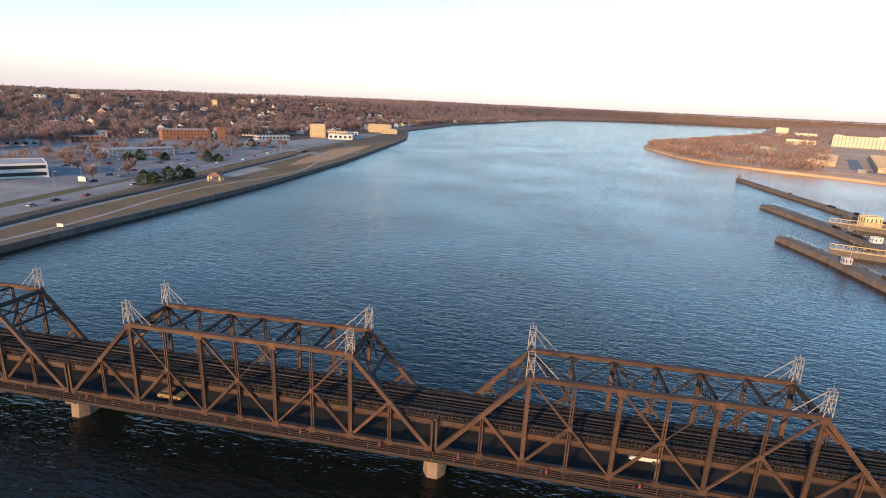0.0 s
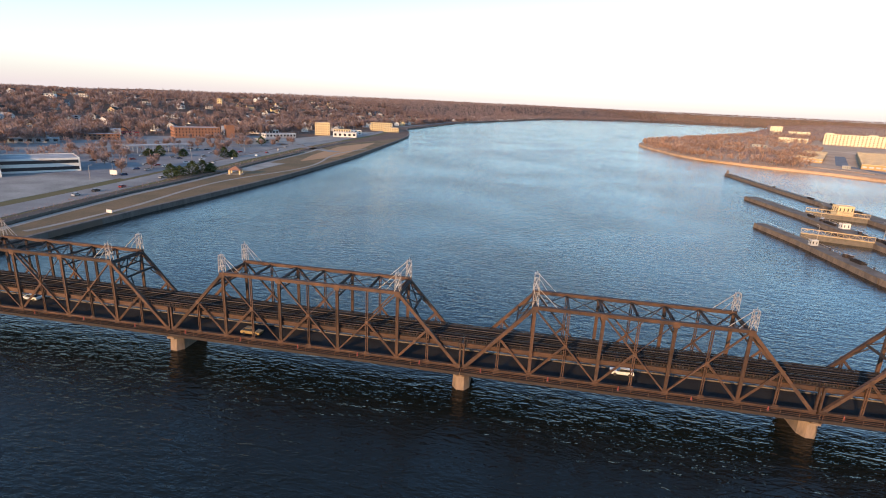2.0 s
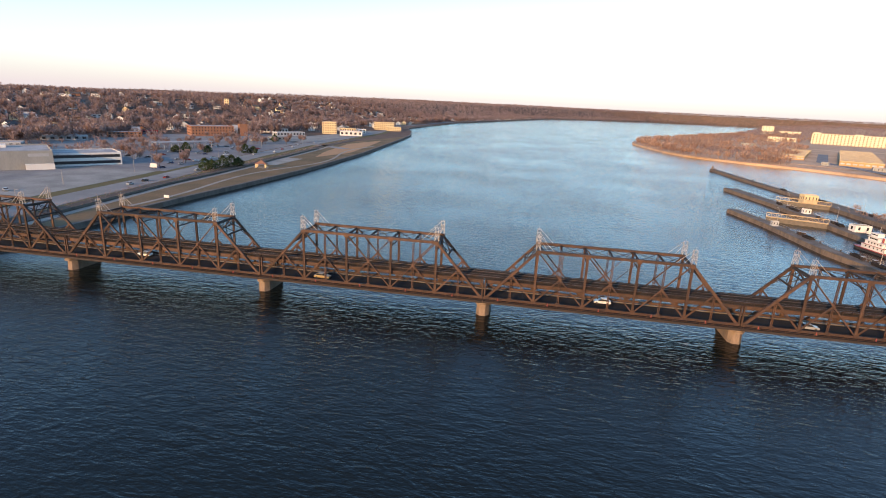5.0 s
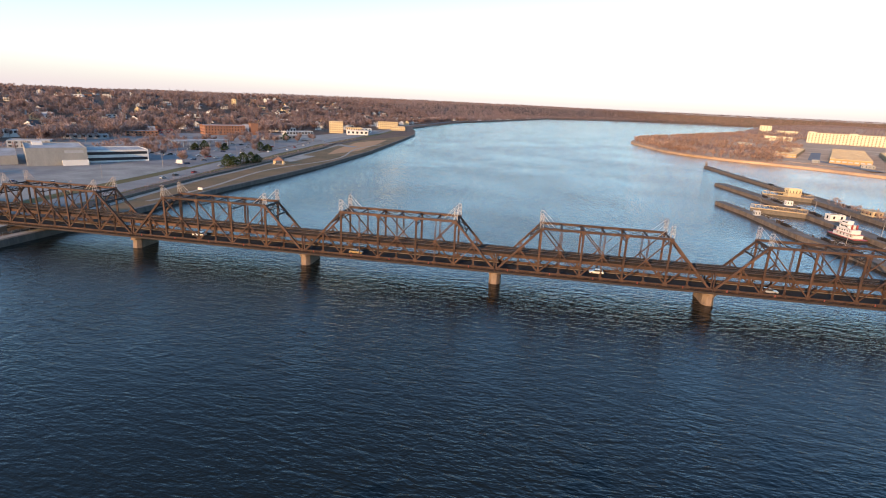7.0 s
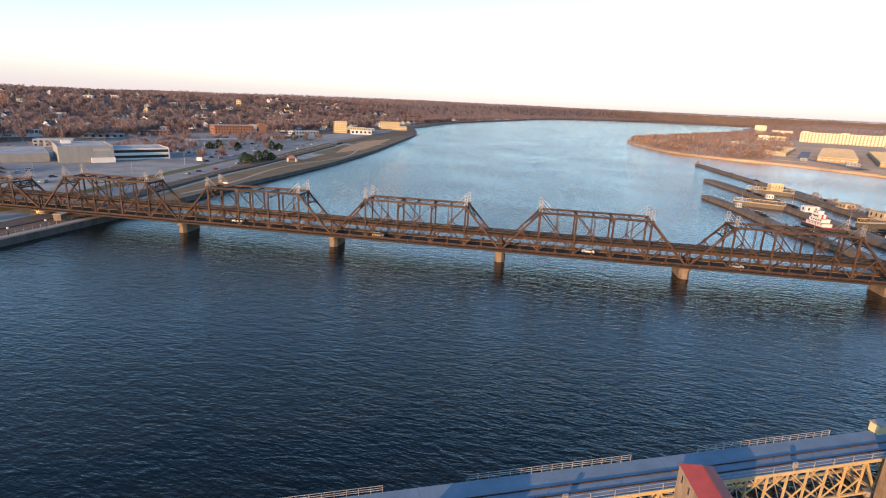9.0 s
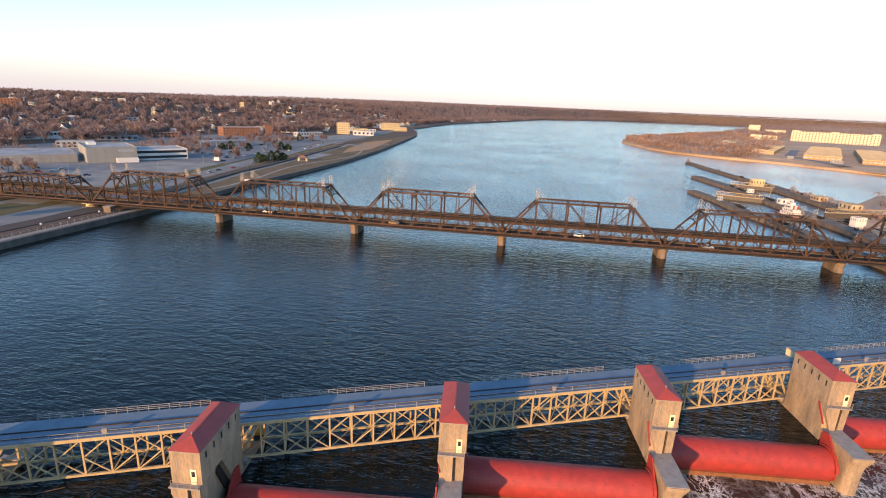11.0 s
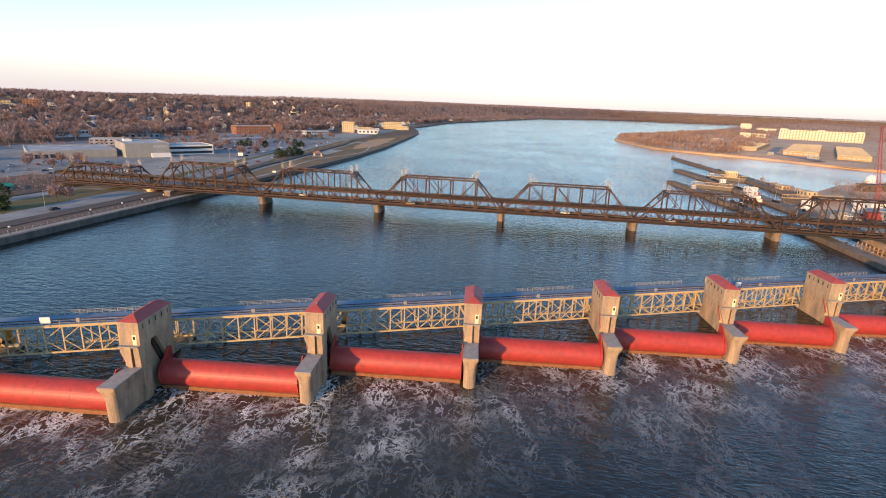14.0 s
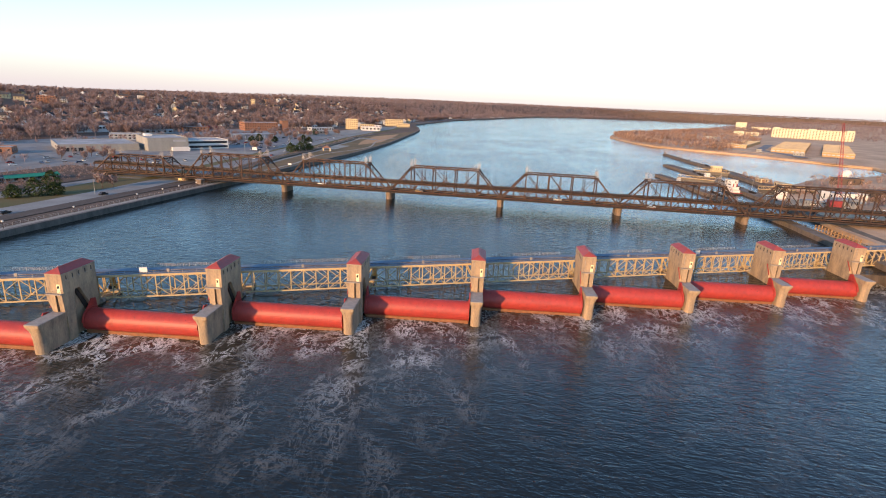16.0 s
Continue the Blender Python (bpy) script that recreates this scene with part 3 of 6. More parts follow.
span = build_span(SPAN, ZT, 5, "truss_span", "rust-brown riveted steel truss span with railway over road deck")
span.matrix_basis = pose(PIERS[0], Y0, 0)
spans = [span] + [copy_thing(span, pose(x, Y0, 0)) for x in PIERS[1:5]]
mast = build_mast()
hip = 0.75 + (SPAN - 1.5) / 5
first = True
for x in PIERS[:5]:
    for yy in (0, WID):
        for xx, rz in ((x + hip, 0), (x + SPAN - hip, 180)):
            mm = pose(xx, Y0 + yy, ZT + 0.35, 0, 0, rz)
            if first:
                mast.matrix_basis = mm
                first = False
            else:
                copy_thing(mast, mm)
short = build_span(61.0, 15.4, 5, "truss_span", "shorter rust-brown truss span over the riverside road")
short.matrix_basis = pose(PIERS[0] - 61.6, Y0, 0)
for xx, rz in ((12.6, 0), (61 - 12.6, 180)):
    for yy in (0, WID):
        copy_thing(mast, pose(PIERS[0] - 61.6 + xx, Y0 + yy, 15.75, 0, 0, rz))
swing = build_span(100.0, 20.7, 7, "truss_span", "long rust-brown swing span over the lock chamber")
swing.matrix_basis = pose(PIERS[5] + 0.6, Y0, 0)


def octagon(hw, y0, y1, cut):
    return [(-hw, y0 + cut), (-hw * 0.45, y0), (hw * 0.45, y0), (hw, y0 + cut), (hw, y1 - cut), (hw * 0.45, y1), (-hw * 0.45, y1), (-hw, y1 - cut)]


bp = thing("bridge_pier", "weathered sandstone bridge pier standing in the river", "pier", group="bridge piers")
part("shaft", Shape().prism(octagon(1.95, -0.7, WID + 2.8, 1.5), -6, 3.1, 0.84), M["stone"], bp)
part("coping", Shape().prism(octagon(1.95, -0.7, WID + 2.8, 1.6), 3.1, 3.5), M["stone"], bp)
for y in (1.0, WID - 1.0):
    part("bearing_block", Shape().tube((0, y, 3.5), (0, y, 4.45), 1.55, 14), M["stone"], bp)
bp.matrix_basis = pose(PIERS[1], Y0, 0)
for x in PIERS[2:]:
    copy_thing(bp, pose(x, Y0, 0))
copy_thing(bp, pose(PIERS[0], Y0, 0.0))


# ---- dam ----
EAVE, LEDGE = 11.8, 7.1


def build_dam_pier():
    """Local axes: x along the gates, y upstream, z up; the house's front is at y 0."""
    dp = thing("dam_pier", "tan concrete dam pier with red-roofed hoist house", "dam pier", group="dam piers")
    w = 1.75
    # left half is solid, the other half holds the recess for the gate's end
    left = [(0.3, -7), (11.3, -7), (11.3, LEDGE), (0.3, LEDGE)]
    part("pier_wall", Shape().slab(left, "x", -w, 0.6), M["concrete"], dp)
    edge_line = [(2.6, -7), (2.8, -3), (2.9, 1.0), (3.0, 3.6), (3.3, 5.4), (3.9, LEDGE)]
    face = [(0.3, -7)] + edge_line + [(0.3, LEDGE)]
    part("pier_wall", Shape().slab(face, "x", 0.604, w), M["concrete"], dp)
    fair = Shape()
    for (ya, za), (yb, zb) in zip(edge_line, edge_line[1:]):
        o = len(fair.v)
        fair.v += [(w, ya + 0.004, za), (0.606, ya + 1.5, za), (0.606, ya + 0.004, za), (w, yb + 0.004, zb), (0.606, yb + 1.5, zb), (0.606, yb + 0.004, zb)]
        fair.f += [(o, o + 1, o + 4, o + 3), (o + 1, o + 2, o + 5, o + 4), (o, o + 3, o + 5, o + 2)]
    part("recess_fairing", fair, M["concrete"], dp)
    back = [(9.4, -7), (11.3, -7), (11.3, LEDGE), (5.3, LEDGE), (8.6, 0.5)]
    part("pier_wall", Shape().slab(back, "x", 0.604, w), M["concrete"], dp)
    # gate rack along the slot; its dark colour also paints the slot's shade
    part("rack", Shape().slab([(4.3, 6.95), (5.2, 6.95), (8.5, 0.5), (7.5, 0.1)], "x", 0.606, 1.0), M["dark"], dp, "sloping steel gate rack, darkened as the recess slot's shade")
    # low downstream nose with a rounded, slightly flared end
    nose = Shape()
    rings = [(-7.0, 1.36, -7.60, 1.5), (-2.2, 1.40, -7.65, 1.5), (-0.2, 1.44, -7.75, 1.4), (0.7, 1.56, -7.90, 1.1), (1.35, 1.70, -8.10, 0.7), (1.8, 1.76, -8.20, 0.4), (2.3, 1.78, -8.22, 0.3)]
    for z, hw2, tip_y, rnd in rings:
        arc = [(hw2 * math.copysign(abs(math.cos(t)) ** (0.35 + 0.65 * rnd / 1.5), math.cos(t)), tip_y + rnd * (1 - math.sin(t) ** (0.35 + 0.65 * rnd / 1.5))) for t in [math.pi * i / 10 for i in range(11)]]
        nose.v += [(x, y, z) for x, y in [(hw2, 0.295)] + arc + [(-hw2, 0.295)]]
    kk = 13
    for j in range(len(rings) - 1):
        nose.f += [(j * kk + i, j * kk + (i + 1) % kk, (j + 1) * kk + (i + 1) % kk, (j + 1) * kk + i) for i in range(kk)]
    nose.f += [tuple(range(kk)), tuple(range((len(rings) - 1) * kk, len(rings) * kk))]
    part("nose", nose, M["concrete"], dp)
    part("nose_cap", Shape().box(-w + 0.12, -8.1, 2.304, w - 0.12, 0.25, 2.42), M["ctop"], dp)
    # upstream foot that carries the service bridge
    part("upstream_foot", Shape().prism([(-w, 11.304), (-w, 21.0), (-0.8, 23.0), (0.8, 23.0), (w, 21.0), (w, 11.304)], -7, 0.1), M["concrete"], dp)
    for y0 in (12.6, 19.0):
        part("bearing_wall", Shape().box(-w + 0.1, y0, 0.1, w - 0.1, y0 + 1.0, 0.9), M["ctop"], dp)
    # front shaft details
    part("front_pilaster", Shape().slab([(-w - 0.3, LEDGE - 0.3), (-w - 0.3, 5.7), (-0.75, 2.45), (0.15, 2.45), (0.15, LEDGE - 0.3)], "y", -0.4, 0.296), M["concrete"], dp)
    part("front_pilaster", Shape().slab([(0.296, 2.45), (0.296, LEDGE - 0.05), (-0.35, LEDGE - 0.05), (-0.1, 2.45)], "x", 0.55, w), M["concrete"], dp)
    part("side_brace", Shape().beam((-w - 0.08, -0.1, 3.4), (-w - 0.08, 2.2, 6.6), 0.12, 0.35), M["gatered"], dp, "red sloping pipe on the pier's side")
    lad = Shape().beam((0.26, -0.28, 2.5), (0.26, -0.42, LEDGE), 0.05, 0.05).beam((0.48, -0.28, 2.5), (0.48, -0.42, LEDGE), 0.05, 0.05)
    for i in range(12):
        lad.beam((0.26, -0.3 - 0.01 * i, 2.8 + i * 0.36), (0.48, -0.3 - 0.01 * i, 2.8 + i * 0.36), 0.03, 0.03)
    part("ladder", lad, M["dark"], dp, "dark steel ladder")
    part("balcony", Shape().box(-w - 0.3, -0.8, LEDGE - 0.22, w + 0.05, 0.25, LEDGE), M["ctop"], dp)
    rl = Shape()
    for i in range(5):
        x = -w + i * 2 * w / 4
        rl.beam((x, -0.75, LEDGE), (x, -0.75, LEDGE + 1.0), 0.04, 0.04)
    for z in (0.5, 1.0):
        rl.beam((-w, -0.75, LEDGE + z), (w, -0.75, LEDGE + z), 0.04, 0.04)
    part("balcony_railing", rl, M["mast"], dp)
    # hoist house
    hw = 2.0
    house = part("house", Shape().box(-hw, 0, LEDGE + 0.004, hw, 11.0, EAVE), M["concrete"], dp)
    part("cornice", Shape().box(-hw - 0.06, -0.06, EAVE, hw + 0.06, 11.06, EAVE + 0.14), M["ctop"], house)
    for k2 in range(5):
        y = 1.4 + k2 * 2.05
        for sx in (-1, 1):
            win = part("window", Shape().box(sx * hw - 0.03, y - 0.16, EAVE - 1.75, sx * hw + 0.03, y + 0.16, EAVE - 0.6), M["glass"], house, "narrow dark window slit")
            part("frame", Shape().box(sx * hw - 0.06, y - 0.3, EAVE - 1.72, sx * hw + 0.06, y + 0.3, EAVE - 1.604), M["ctop"], house)
    door = part("door", Shape().box(0.55, -0.05, LEDGE + 0.05, 1.35, 0.05, LEDGE + 2.25), M["door"], house, "cream door with a dark pane")
    part("pane", Shape().box(0.72, -0.09, LEDGE + 1.2, 1.18, -0.052, LEDGE + 1.95), M["glass"], door)
    part("panel_joint", Shape().box(-1.2, -0.03, LEDGE + 1.3, -1.1, 0.0, EAVE - 0.6), M["ctop"], house)
    e, z0, z1 = 0.12, EAVE + 0.144, EAVE + 1.25
    r = Shape()
    r.v = [(-hw - e, -e, z0), (hw + e, -e, z0), (hw + e, 11 + e, z0), (-hw - e, 11 + e, z0), (0, 1.9, z1), (0, 9.6, z1)]
    r.f = [(0, 1, 4), (1, 2, 5, 4), (2, 3, 5), (3, 0, 4, 5), (3, 2, 1, 0)]
    roof = part("roof", r, M["roofred"], dp)
    part("ridge_cap", Shape().beam((0, 1.9, z1), (0, 9.6, z1), 0.22, 0.08), M["roofred"], roof)
    part("vent", Shape().tube((0, 2.0, z1), (0, 2.0, z1 + 0.35), 0.09, 6), M["mast"], roof)
    return dp


dpier = build_dam_pier()
dpier.matrix_basis = dam_matrix(-5)
for k in range(-4, 5):
    copy_thing(dpier, dam_matrix(k))

# gates: each lies square to its piers, from one pier's recess to the next pier's nose
GU = DSTEP.dot(DU)
GCY, GCZ, GR = 7.3, -2.3, 2.85


def build_gate():
    g = thing("roller_gate", "red steel roller gate holding back the river", "roller gate", group="roller gates")
    x0, x1 = 1.85, GU - 1.85
    dr = Shape()
    k = 40
    for xx in (x0 + 0.05, x1 - 0.05):
        dr.v += [(xx, GCY - GR * math.cos(2 * math.pi * i / k), GCZ + GR * math.sin(2 * math.pi * i / k)) for i in range(k)]
    dr.f = [(i, (i + 1) % k, k + (i + 1) % k, k + i) for i in range(k)] + [tuple(range(k)), tuple(range(2 * k - 1, k - 1, -1))]
    drum = part("drum", dr, M["gatered"], g)
    for i in range(1, 8):
        sm = Shape()
        xx = x0 + (x1 - x0) * i / 8
        pts = [(GCY - (GR + 0.012) * math.cos(a), GCZ + (GR + 0.012) * math.sin(a)) for a in [(-0.5 + 0.12 * j) for j in range(24)]]
        for (y1, z1), (y2, z2) in zip(pts, pts[1:]):
            sm.beam((xx, y1, z1), (xx, y2, z2), 0.1, 0.02)
        part("seam", sm, M["gatered"], drum)
    for i in range(14):
        xx = x0 + 2.2 + (x1 - x0 - 4) * i / 14 + random.uniform(-0.3, 0.3)
        a = random.uniform(0.5, 1.0)
        y, z = GCY - GR * math.cos(a), GCZ + GR * math.sin(a)
        part("drain_hole", Shape().beam((xx, y, z), (xx, y - 0.03 * math.cos(a), z + 0.03 * math.sin(a)), 0.12, 0.12), M["black"], drum)
    ap = Shape().slab([(GCY - GR * 0.66, GCZ - 2.1), (GCY - GR * 0.72 - 0.1, GCZ - 2.2), (GCY - GR * 0.72 - 0.2, TAIL - 0.1), (GCY - GR + 0.9, TAIL - 0.8), (GCY - 1.6, GCZ - 2.1)], "x", x0 + 0.15, x1 - 0.15)
    part("lip", ap, M["gaterust"], g, "rust-stained gate lip at the waterline")
    for xx, d in ((x0, 1), (x1, -1)):
        part("end_shield", Shape().slab([(GCY - 2.9, GCZ - 1.2), (GCY - 2.6, GCZ + 1.7), (GCY - 1.2, GCZ + 2.95), (GCY + 0.9, GCZ + 5.2), (GCY + 2.3, GCZ + 4.9), (GCY + 2.6, GCZ + 1.5), (GCY + 2.0, GCZ - 2.0), (GCY - 1.5, GCZ - 2.6)], "x", xx, xx + d * 0.22), M["gatered"], g)
        rim = Shape()
        pts = [(GCY + (GR + 0.25) * math.cos(a), GCZ + (GR + 0.25) * math.sin(a)) for a in [0.3 + 0.2 * j for j in range(15)]]
        for (y1, z1), (y2, z2) in zip(pts, pts[1:]):
            rim.beam((xx + d * 0.3, y1, z1), (xx + d * 0.3, y2, z2), 0.5, 0.3)
        part("rim", rim, M["gatered"], g)
    return g


gate = build_gate()
gate.matrix_basis = dam_matrix(-5)
for k in range(-4, 4):
    copy_thing(gate, dam_matrix(k))

# sill that closes the river bed under the gates, and the stepped dam line
sill = Shape().box(1.85, 6.4, -7, GU - 1.85, 11.0, GCZ - 2.4)
for k in range(-5, 4):
    tagged(part("sill", sill, M["damp"], None, m=dam_matrix(k)), "wet dark concrete sill under the gate", "sill", kind="structure")

# service bridge along the dam, in spans from pier to pier
SL = DSTEP.length
ANG = math.degrees(math.atan2(DSTEP.y, DSTEP.x))
SB0 = DAM0 + DN * 13.4
STZ, SBZ, SW = 6.6, 0.7, 4.5


def build_service_span():
    sb = thing("service_bridge_span", "cream steel truss span carrying the dam's wide service deck", "truss bridge", group="service bridge spans")
    n = 10
    pl = SL / n
    zm = (STZ + SBZ) / 2
    for y in (0, SW):
        part("top_chord", Shape().beam((0.1, y, STZ), (SL - 0.1, y, STZ), 0.3, 0.35), M["cream"], sb)
        part("bottom_chord", Shape().beam((0.1, y, SBZ), (SL - 0.1, y, SBZ), 0.3, 0.35), M["cream"], sb)
        for i in range(n + 1):
            x = min(max(i * pl, 0.2), SL - 0.2)
            part("vertical", Shape().beam((x, y, SBZ), (x, y, STZ), 0.26, 0.24), M["cream"], sb)
        for i in range(n):
            a, c = i * pl, (i + 1) * pl
            if i in (0, n - 1):
                p, q = ((a + 0.1, SBZ), (c, STZ)) if i == 0 else ((a, STZ), (c - 0.1, SBZ))
                part("diagonal", Shape().beam((p[0], y, p[1]), (q[0], y, q[1]), 0.3, 0.3), M["cream"], sb)
            else:
                m0, m1 = (a, c) if i < n / 2 else (c, a)
                part("diagonal", Shape().beam((m0, y, zm), (m1, y, STZ), 0.17, 0.17), M["cream"], sb)
                part("diagonal", Shape().beam((m0, y, zm), (m1, y, SBZ), 0.17, 0.17), M["cream"], sb)
    for i in range(n + 1):
        x = min(max(i * pl, 0.2), SL - 0.2)
        part("cross_beam", Shape().beam((x, 0, SBZ), (x, SW, SBZ), 0.2, 0.25), M["cream"], sb)
        part("deck_beam", Shape().beam((x, 0, STZ), (x, SW, STZ), 0.25, 0.4), M["cream"], sb)
        if i < n:
            part("floor_lateral", Shape().beam((x, 0, SBZ), (x + pl, SW, SBZ), 0.12, 0.12), M["cream"], sb)
    part("deck", Shape().box(0.02, -0.55, STZ + 0.22, SL - 0.02, SW + 0.9, STZ + 0.5), M["deck"], sb, "concrete deck with blue sky light put into its colour")
    part("deck_edge", Shape().box(0.02, -0.7, STZ + 0.1, SL - 0.02, -0.552, STZ + 0.62), M["cream"], sb)
    for y in (0.9, 2.4):
        part("crane_rail", Shape().beam((0, y, STZ + 0.58), (SL, y, STZ + 0.58), 0.12, 0.16), M["rust"], sb)
    r = Shape()
    for i in range(n + 1):
        x = min(max(i * pl, 0.1), SL - 0.1)
        r.beam((x, -0.62, STZ + 0.5), (x, -0.62, STZ + 1.65), 0.08, 0.08)
    for z in (1.05, 1.62):
        r.beam((0, -0.62, STZ + z), (SL, -0.62, STZ + z), 0.06, 0.06)
    part("near_railing", r, M["mast"], sb)
    r = Shape()
    for i in range(17):
        x = 6.5 + i * 1.5
        r.beam((x, SW + 0.8, STZ + 0.5), (x, SW + 0.8, STZ + 1.6), 0.07, 0.07)
    for z in (0.95, 1.25, 1.58):
        r.beam((6.5, SW + 0.8, STZ + z), (30.5, SW + 0.8, STZ + z), 0.06, 0.06)
    part("far_railing", r, M["mast"], sb)
    part("lamp_box", Shape().box(SL * 0.5 - 0.35, -0.8, STZ + 1.2, SL * 0.5 + 0.35, -0.5, STZ + 2.0), M["mast"], sb)
    return sb


serv = build_service_span()
serv.matrix_basis = pose(*(SB0 + DSTEP * -6), 0, 0, ANG)
for k in range(-5, 5):
    copy_thing(serv, pose(*(SB0 + DSTEP * k), 0, 0, ANG))


# ---- town bank ----
def strip(name, material, label, rows, z, category="ground", edge=BANK, side=-1, deep=0.4):
    """A band along the bank: rows of y, near and far distance from the water's edge."""
    s = Shape()
    for y, d0, d1 in rows:
        e = lerp_table(edge, y)
        s.v += [(e + side * d0, y, z), (e + side * d1, y, z), (e + side * d0, y, z - deep), (e + side * d1, y, z - deep)]
    n = len(rows)
    for i in range(n - 1):
        a, b = 4 * i, 4 * i + 4
        s.f += [(a, b, b + 1, a + 1), (a, a + 2, b + 2, b), (a + 1, b + 1, b + 3, a + 3)]
    return tagged(part(name, s, material), label, category, kind="structure")


def rows_of(y0, y1, step, near, far):
    n = max(1, int((y1 - y0) / step))
    return [(y0 + (y1 - y0) * i / n, lerp_table(near, y0 + (y1 - y0) * i / n), lerp_table(far, y0 + (y1 - y0) * i / n)) for i in range(n + 1)]


G = 2.2
ROADN = [(-900, 24), (0, 21), (100, 30), (190, 42), (293, 60), (384, 70), (495, 76), (700, 66), (900, 48), (1300, 24), (2400, 20)]
ROADF = [(y, d + (17 if y < 800 else 11)) for y, d in ROADN]
RAILD = [(-900, 16), (60, 17), (130, 24), (160, 28), (205, 36), (243, 39), (350, 50), (500, 58), (700, 50), (900, 36)]
minus = lambda t, k: [(y, d - k) for y, d in t]
strip("quay", M["quay"], "weathered concrete river wall", rows_of(-900, 1300, 40, [(0, -0.25)], [(0, 1.6)]), G + 0.35, "river wall", deep=8)
strip("promenade", M["path"], "pale concrete riverside path", rows_of(-900, 90, 30, [(0, 1.9)], [(0, 5.5)]), G + 0.12, "path")
strip("lawn", M["lawn"], "tan dormant riverside lawn", rows_of(95, 760, 18, [(0, 1.7)], [(95, 10), (160, 24), (243, 34), (350, 46), (490, 56), (600, 50), (700, 22), (760, 6)]), G + 0.14, "lawn")
strip("path", M["path"], "pale path beside the lawn", rows_of(100, 520, 18, minus(RAILD, 7), minus(RAILD, 3.4)), G + 0.22, "path")
# low sun falling across the lawn, painted as an orange strip
strip("bare_patch", mat("orange_sunlit_lawn", (0.34, 0.19, 0.085), (0.26, 0.15, 0.075), 0.95, 0, 10.0, 0.8, 0.3), "orange-brown patch of sunlight painted on the lawn", rows_of(395, 640, 14, [(395, 26), (450, 12), (560, 14), (640, 18)], [(395, 27), (450, 38), (560, 44), (640, 22)]), G + 0.2, "ground")
strip("path", M["path"], "pale winding path across the lawn", [(y, 12 + 7 * math.sin(y * 0.03), 14.2 + 7 * math.sin(y * 0.03)) for y in range(130, 560, 10)], G + 0.26, "path")
strip("terrace", M["lot"], "grey paved terrace beside the shelter", rows_of(318, 372, 12, [(0, 30)], [(0, 44)]), G + 0.3, "terrace")
strip("railway_bed", mat("brown_ballast", (0.075, 0.055, 0.045), (0.045, 0.036, 0.03), 0.95, 0, 5.0, 0.4, 0.5), "dark gravel railway bed along the road", rows_of(-300, 640, 24, minus(RAILD, 2.0), [(y, d + 7.0) for y, d in RAILD]), G + 0.3, "railway")
strip("verge", M["green"], "greenish grass verge by the road", rows_of(-300, 900, 24, [(y, d + 4) for y, d in RAILD], minus(ROADN, 0.5)), G + 0.1, "verge")
strip("road", M["road"], "wide pale asphalt riverside road", rows_of(-900, 2400, 24, ROADN, ROADF), G + 0.2, "road")
strip("verge", M["green"], "green verge behind the road", rows_of(-200, 330, 24, [(y, d + 0.5) for y, d in ROADF], [(y, d + 9) for y, d in ROADF]), G + 0.12, "verge")
strip("parking_lot", M["lot"], "pale concrete parking lot", rows_of(95, 245, 24, [(y, d + 9.5) for y, d in ROADF], [(y, d + 58) for y, d in ROADF]), G + 0.16, "parking lot")
strip("parking_lot", M["lotgrey"], "grey asphalt parking lot with cars", rows_of(250, 470, 24, [(y, d + 5) for y, d in ROADF], [(y, d + 105) for y, d in ROADF]), G + 0.18, "parking lot")
strip("town_ground", M["road"], "grey paved streets of the town", rows_of(-80, 640, 36, [(y, d + 3) for y, d in ROADF], [(-80, 240), (100, 320), (500, 320), (640, 200)]), G + 0.06, "street")
strip("parking_lot", M["lot"], "pale car park by the far buildings", rows_of(560, 880, 30, [(y, d + 1) for y, d in ROADF], [(560, 150), (700, 120), (880, 80)]), G + 0.12, "parking lot")
strip("embankment", M["hill"], "brown weedy slope below the street", rows_of(-20, 95, 12, [(0, 74)], [(0, 135)]), G + 0.5, "slope")
strip("lawn", M["green"], "green park lawn by the river road", rows_of(-300, 62, 24, [(y, d + 0.6) for y, d in ROADF], [(y, d + 22) for y, d in ROADF]), G + 0.15, "lawn")

# street through the town
for ang, x, y, ln in ((-28, -350, 128, 200), (62, -352, 430, 260), (-30, -300, 545, 210)):
    tagged(part("street", Shape().box(-ln / 2, -6, 0, ln / 2, 6, 0.1), M["road"], None, m=pose(x, y, G + 0.2, 0, 0, ang)), "grey asphalt town street", "street", kind="structure")

# promenade railing: posts with white lamps, rails between
fence = thing("promenade_railing", "pale steel railing along the riverside path", "railing")
post_mesh = Shape().beam((0, 0, 0), (0, 0, 1.2), 0.12, 0.12).mesh("post", M["mast"])
for i in range(72):
    y = -150 + i * 3.2
    p = (lerp_table(BANK, y) - 6.2, y, G)
    part("post", post_mesh, None, fence, m=pose(*p))
for z in (0.6, 1.15):
    for i in range(12):
        s = Shape()
        y0, y1 = -150 + i * 19.2, -150 + (i + 1) * 19.2
        s.beam((lerp_table(BANK, y0) - 6.2, y0, G + z), (lerp_table(BANK, y1) - 6.2, y1, G + z), 0.07, 0.07)
        part("rail", s, M["mast"], fence)
wallf = thing("retaining_wall", "low dark retaining wall with regular posts", "wall")
wall_post = Shape().box(-0.3, -0.3, 0, 0.3, 0.3, 1.5).mesh("post", M["quay"])
for i in range(60):
    y = 110 + i * 6
    part("post", wall_post, None, wallf, m=pose(lerp_table(BANK, y) - lerp_table(RAILD, y) + 2.2, y, G + 0.28))
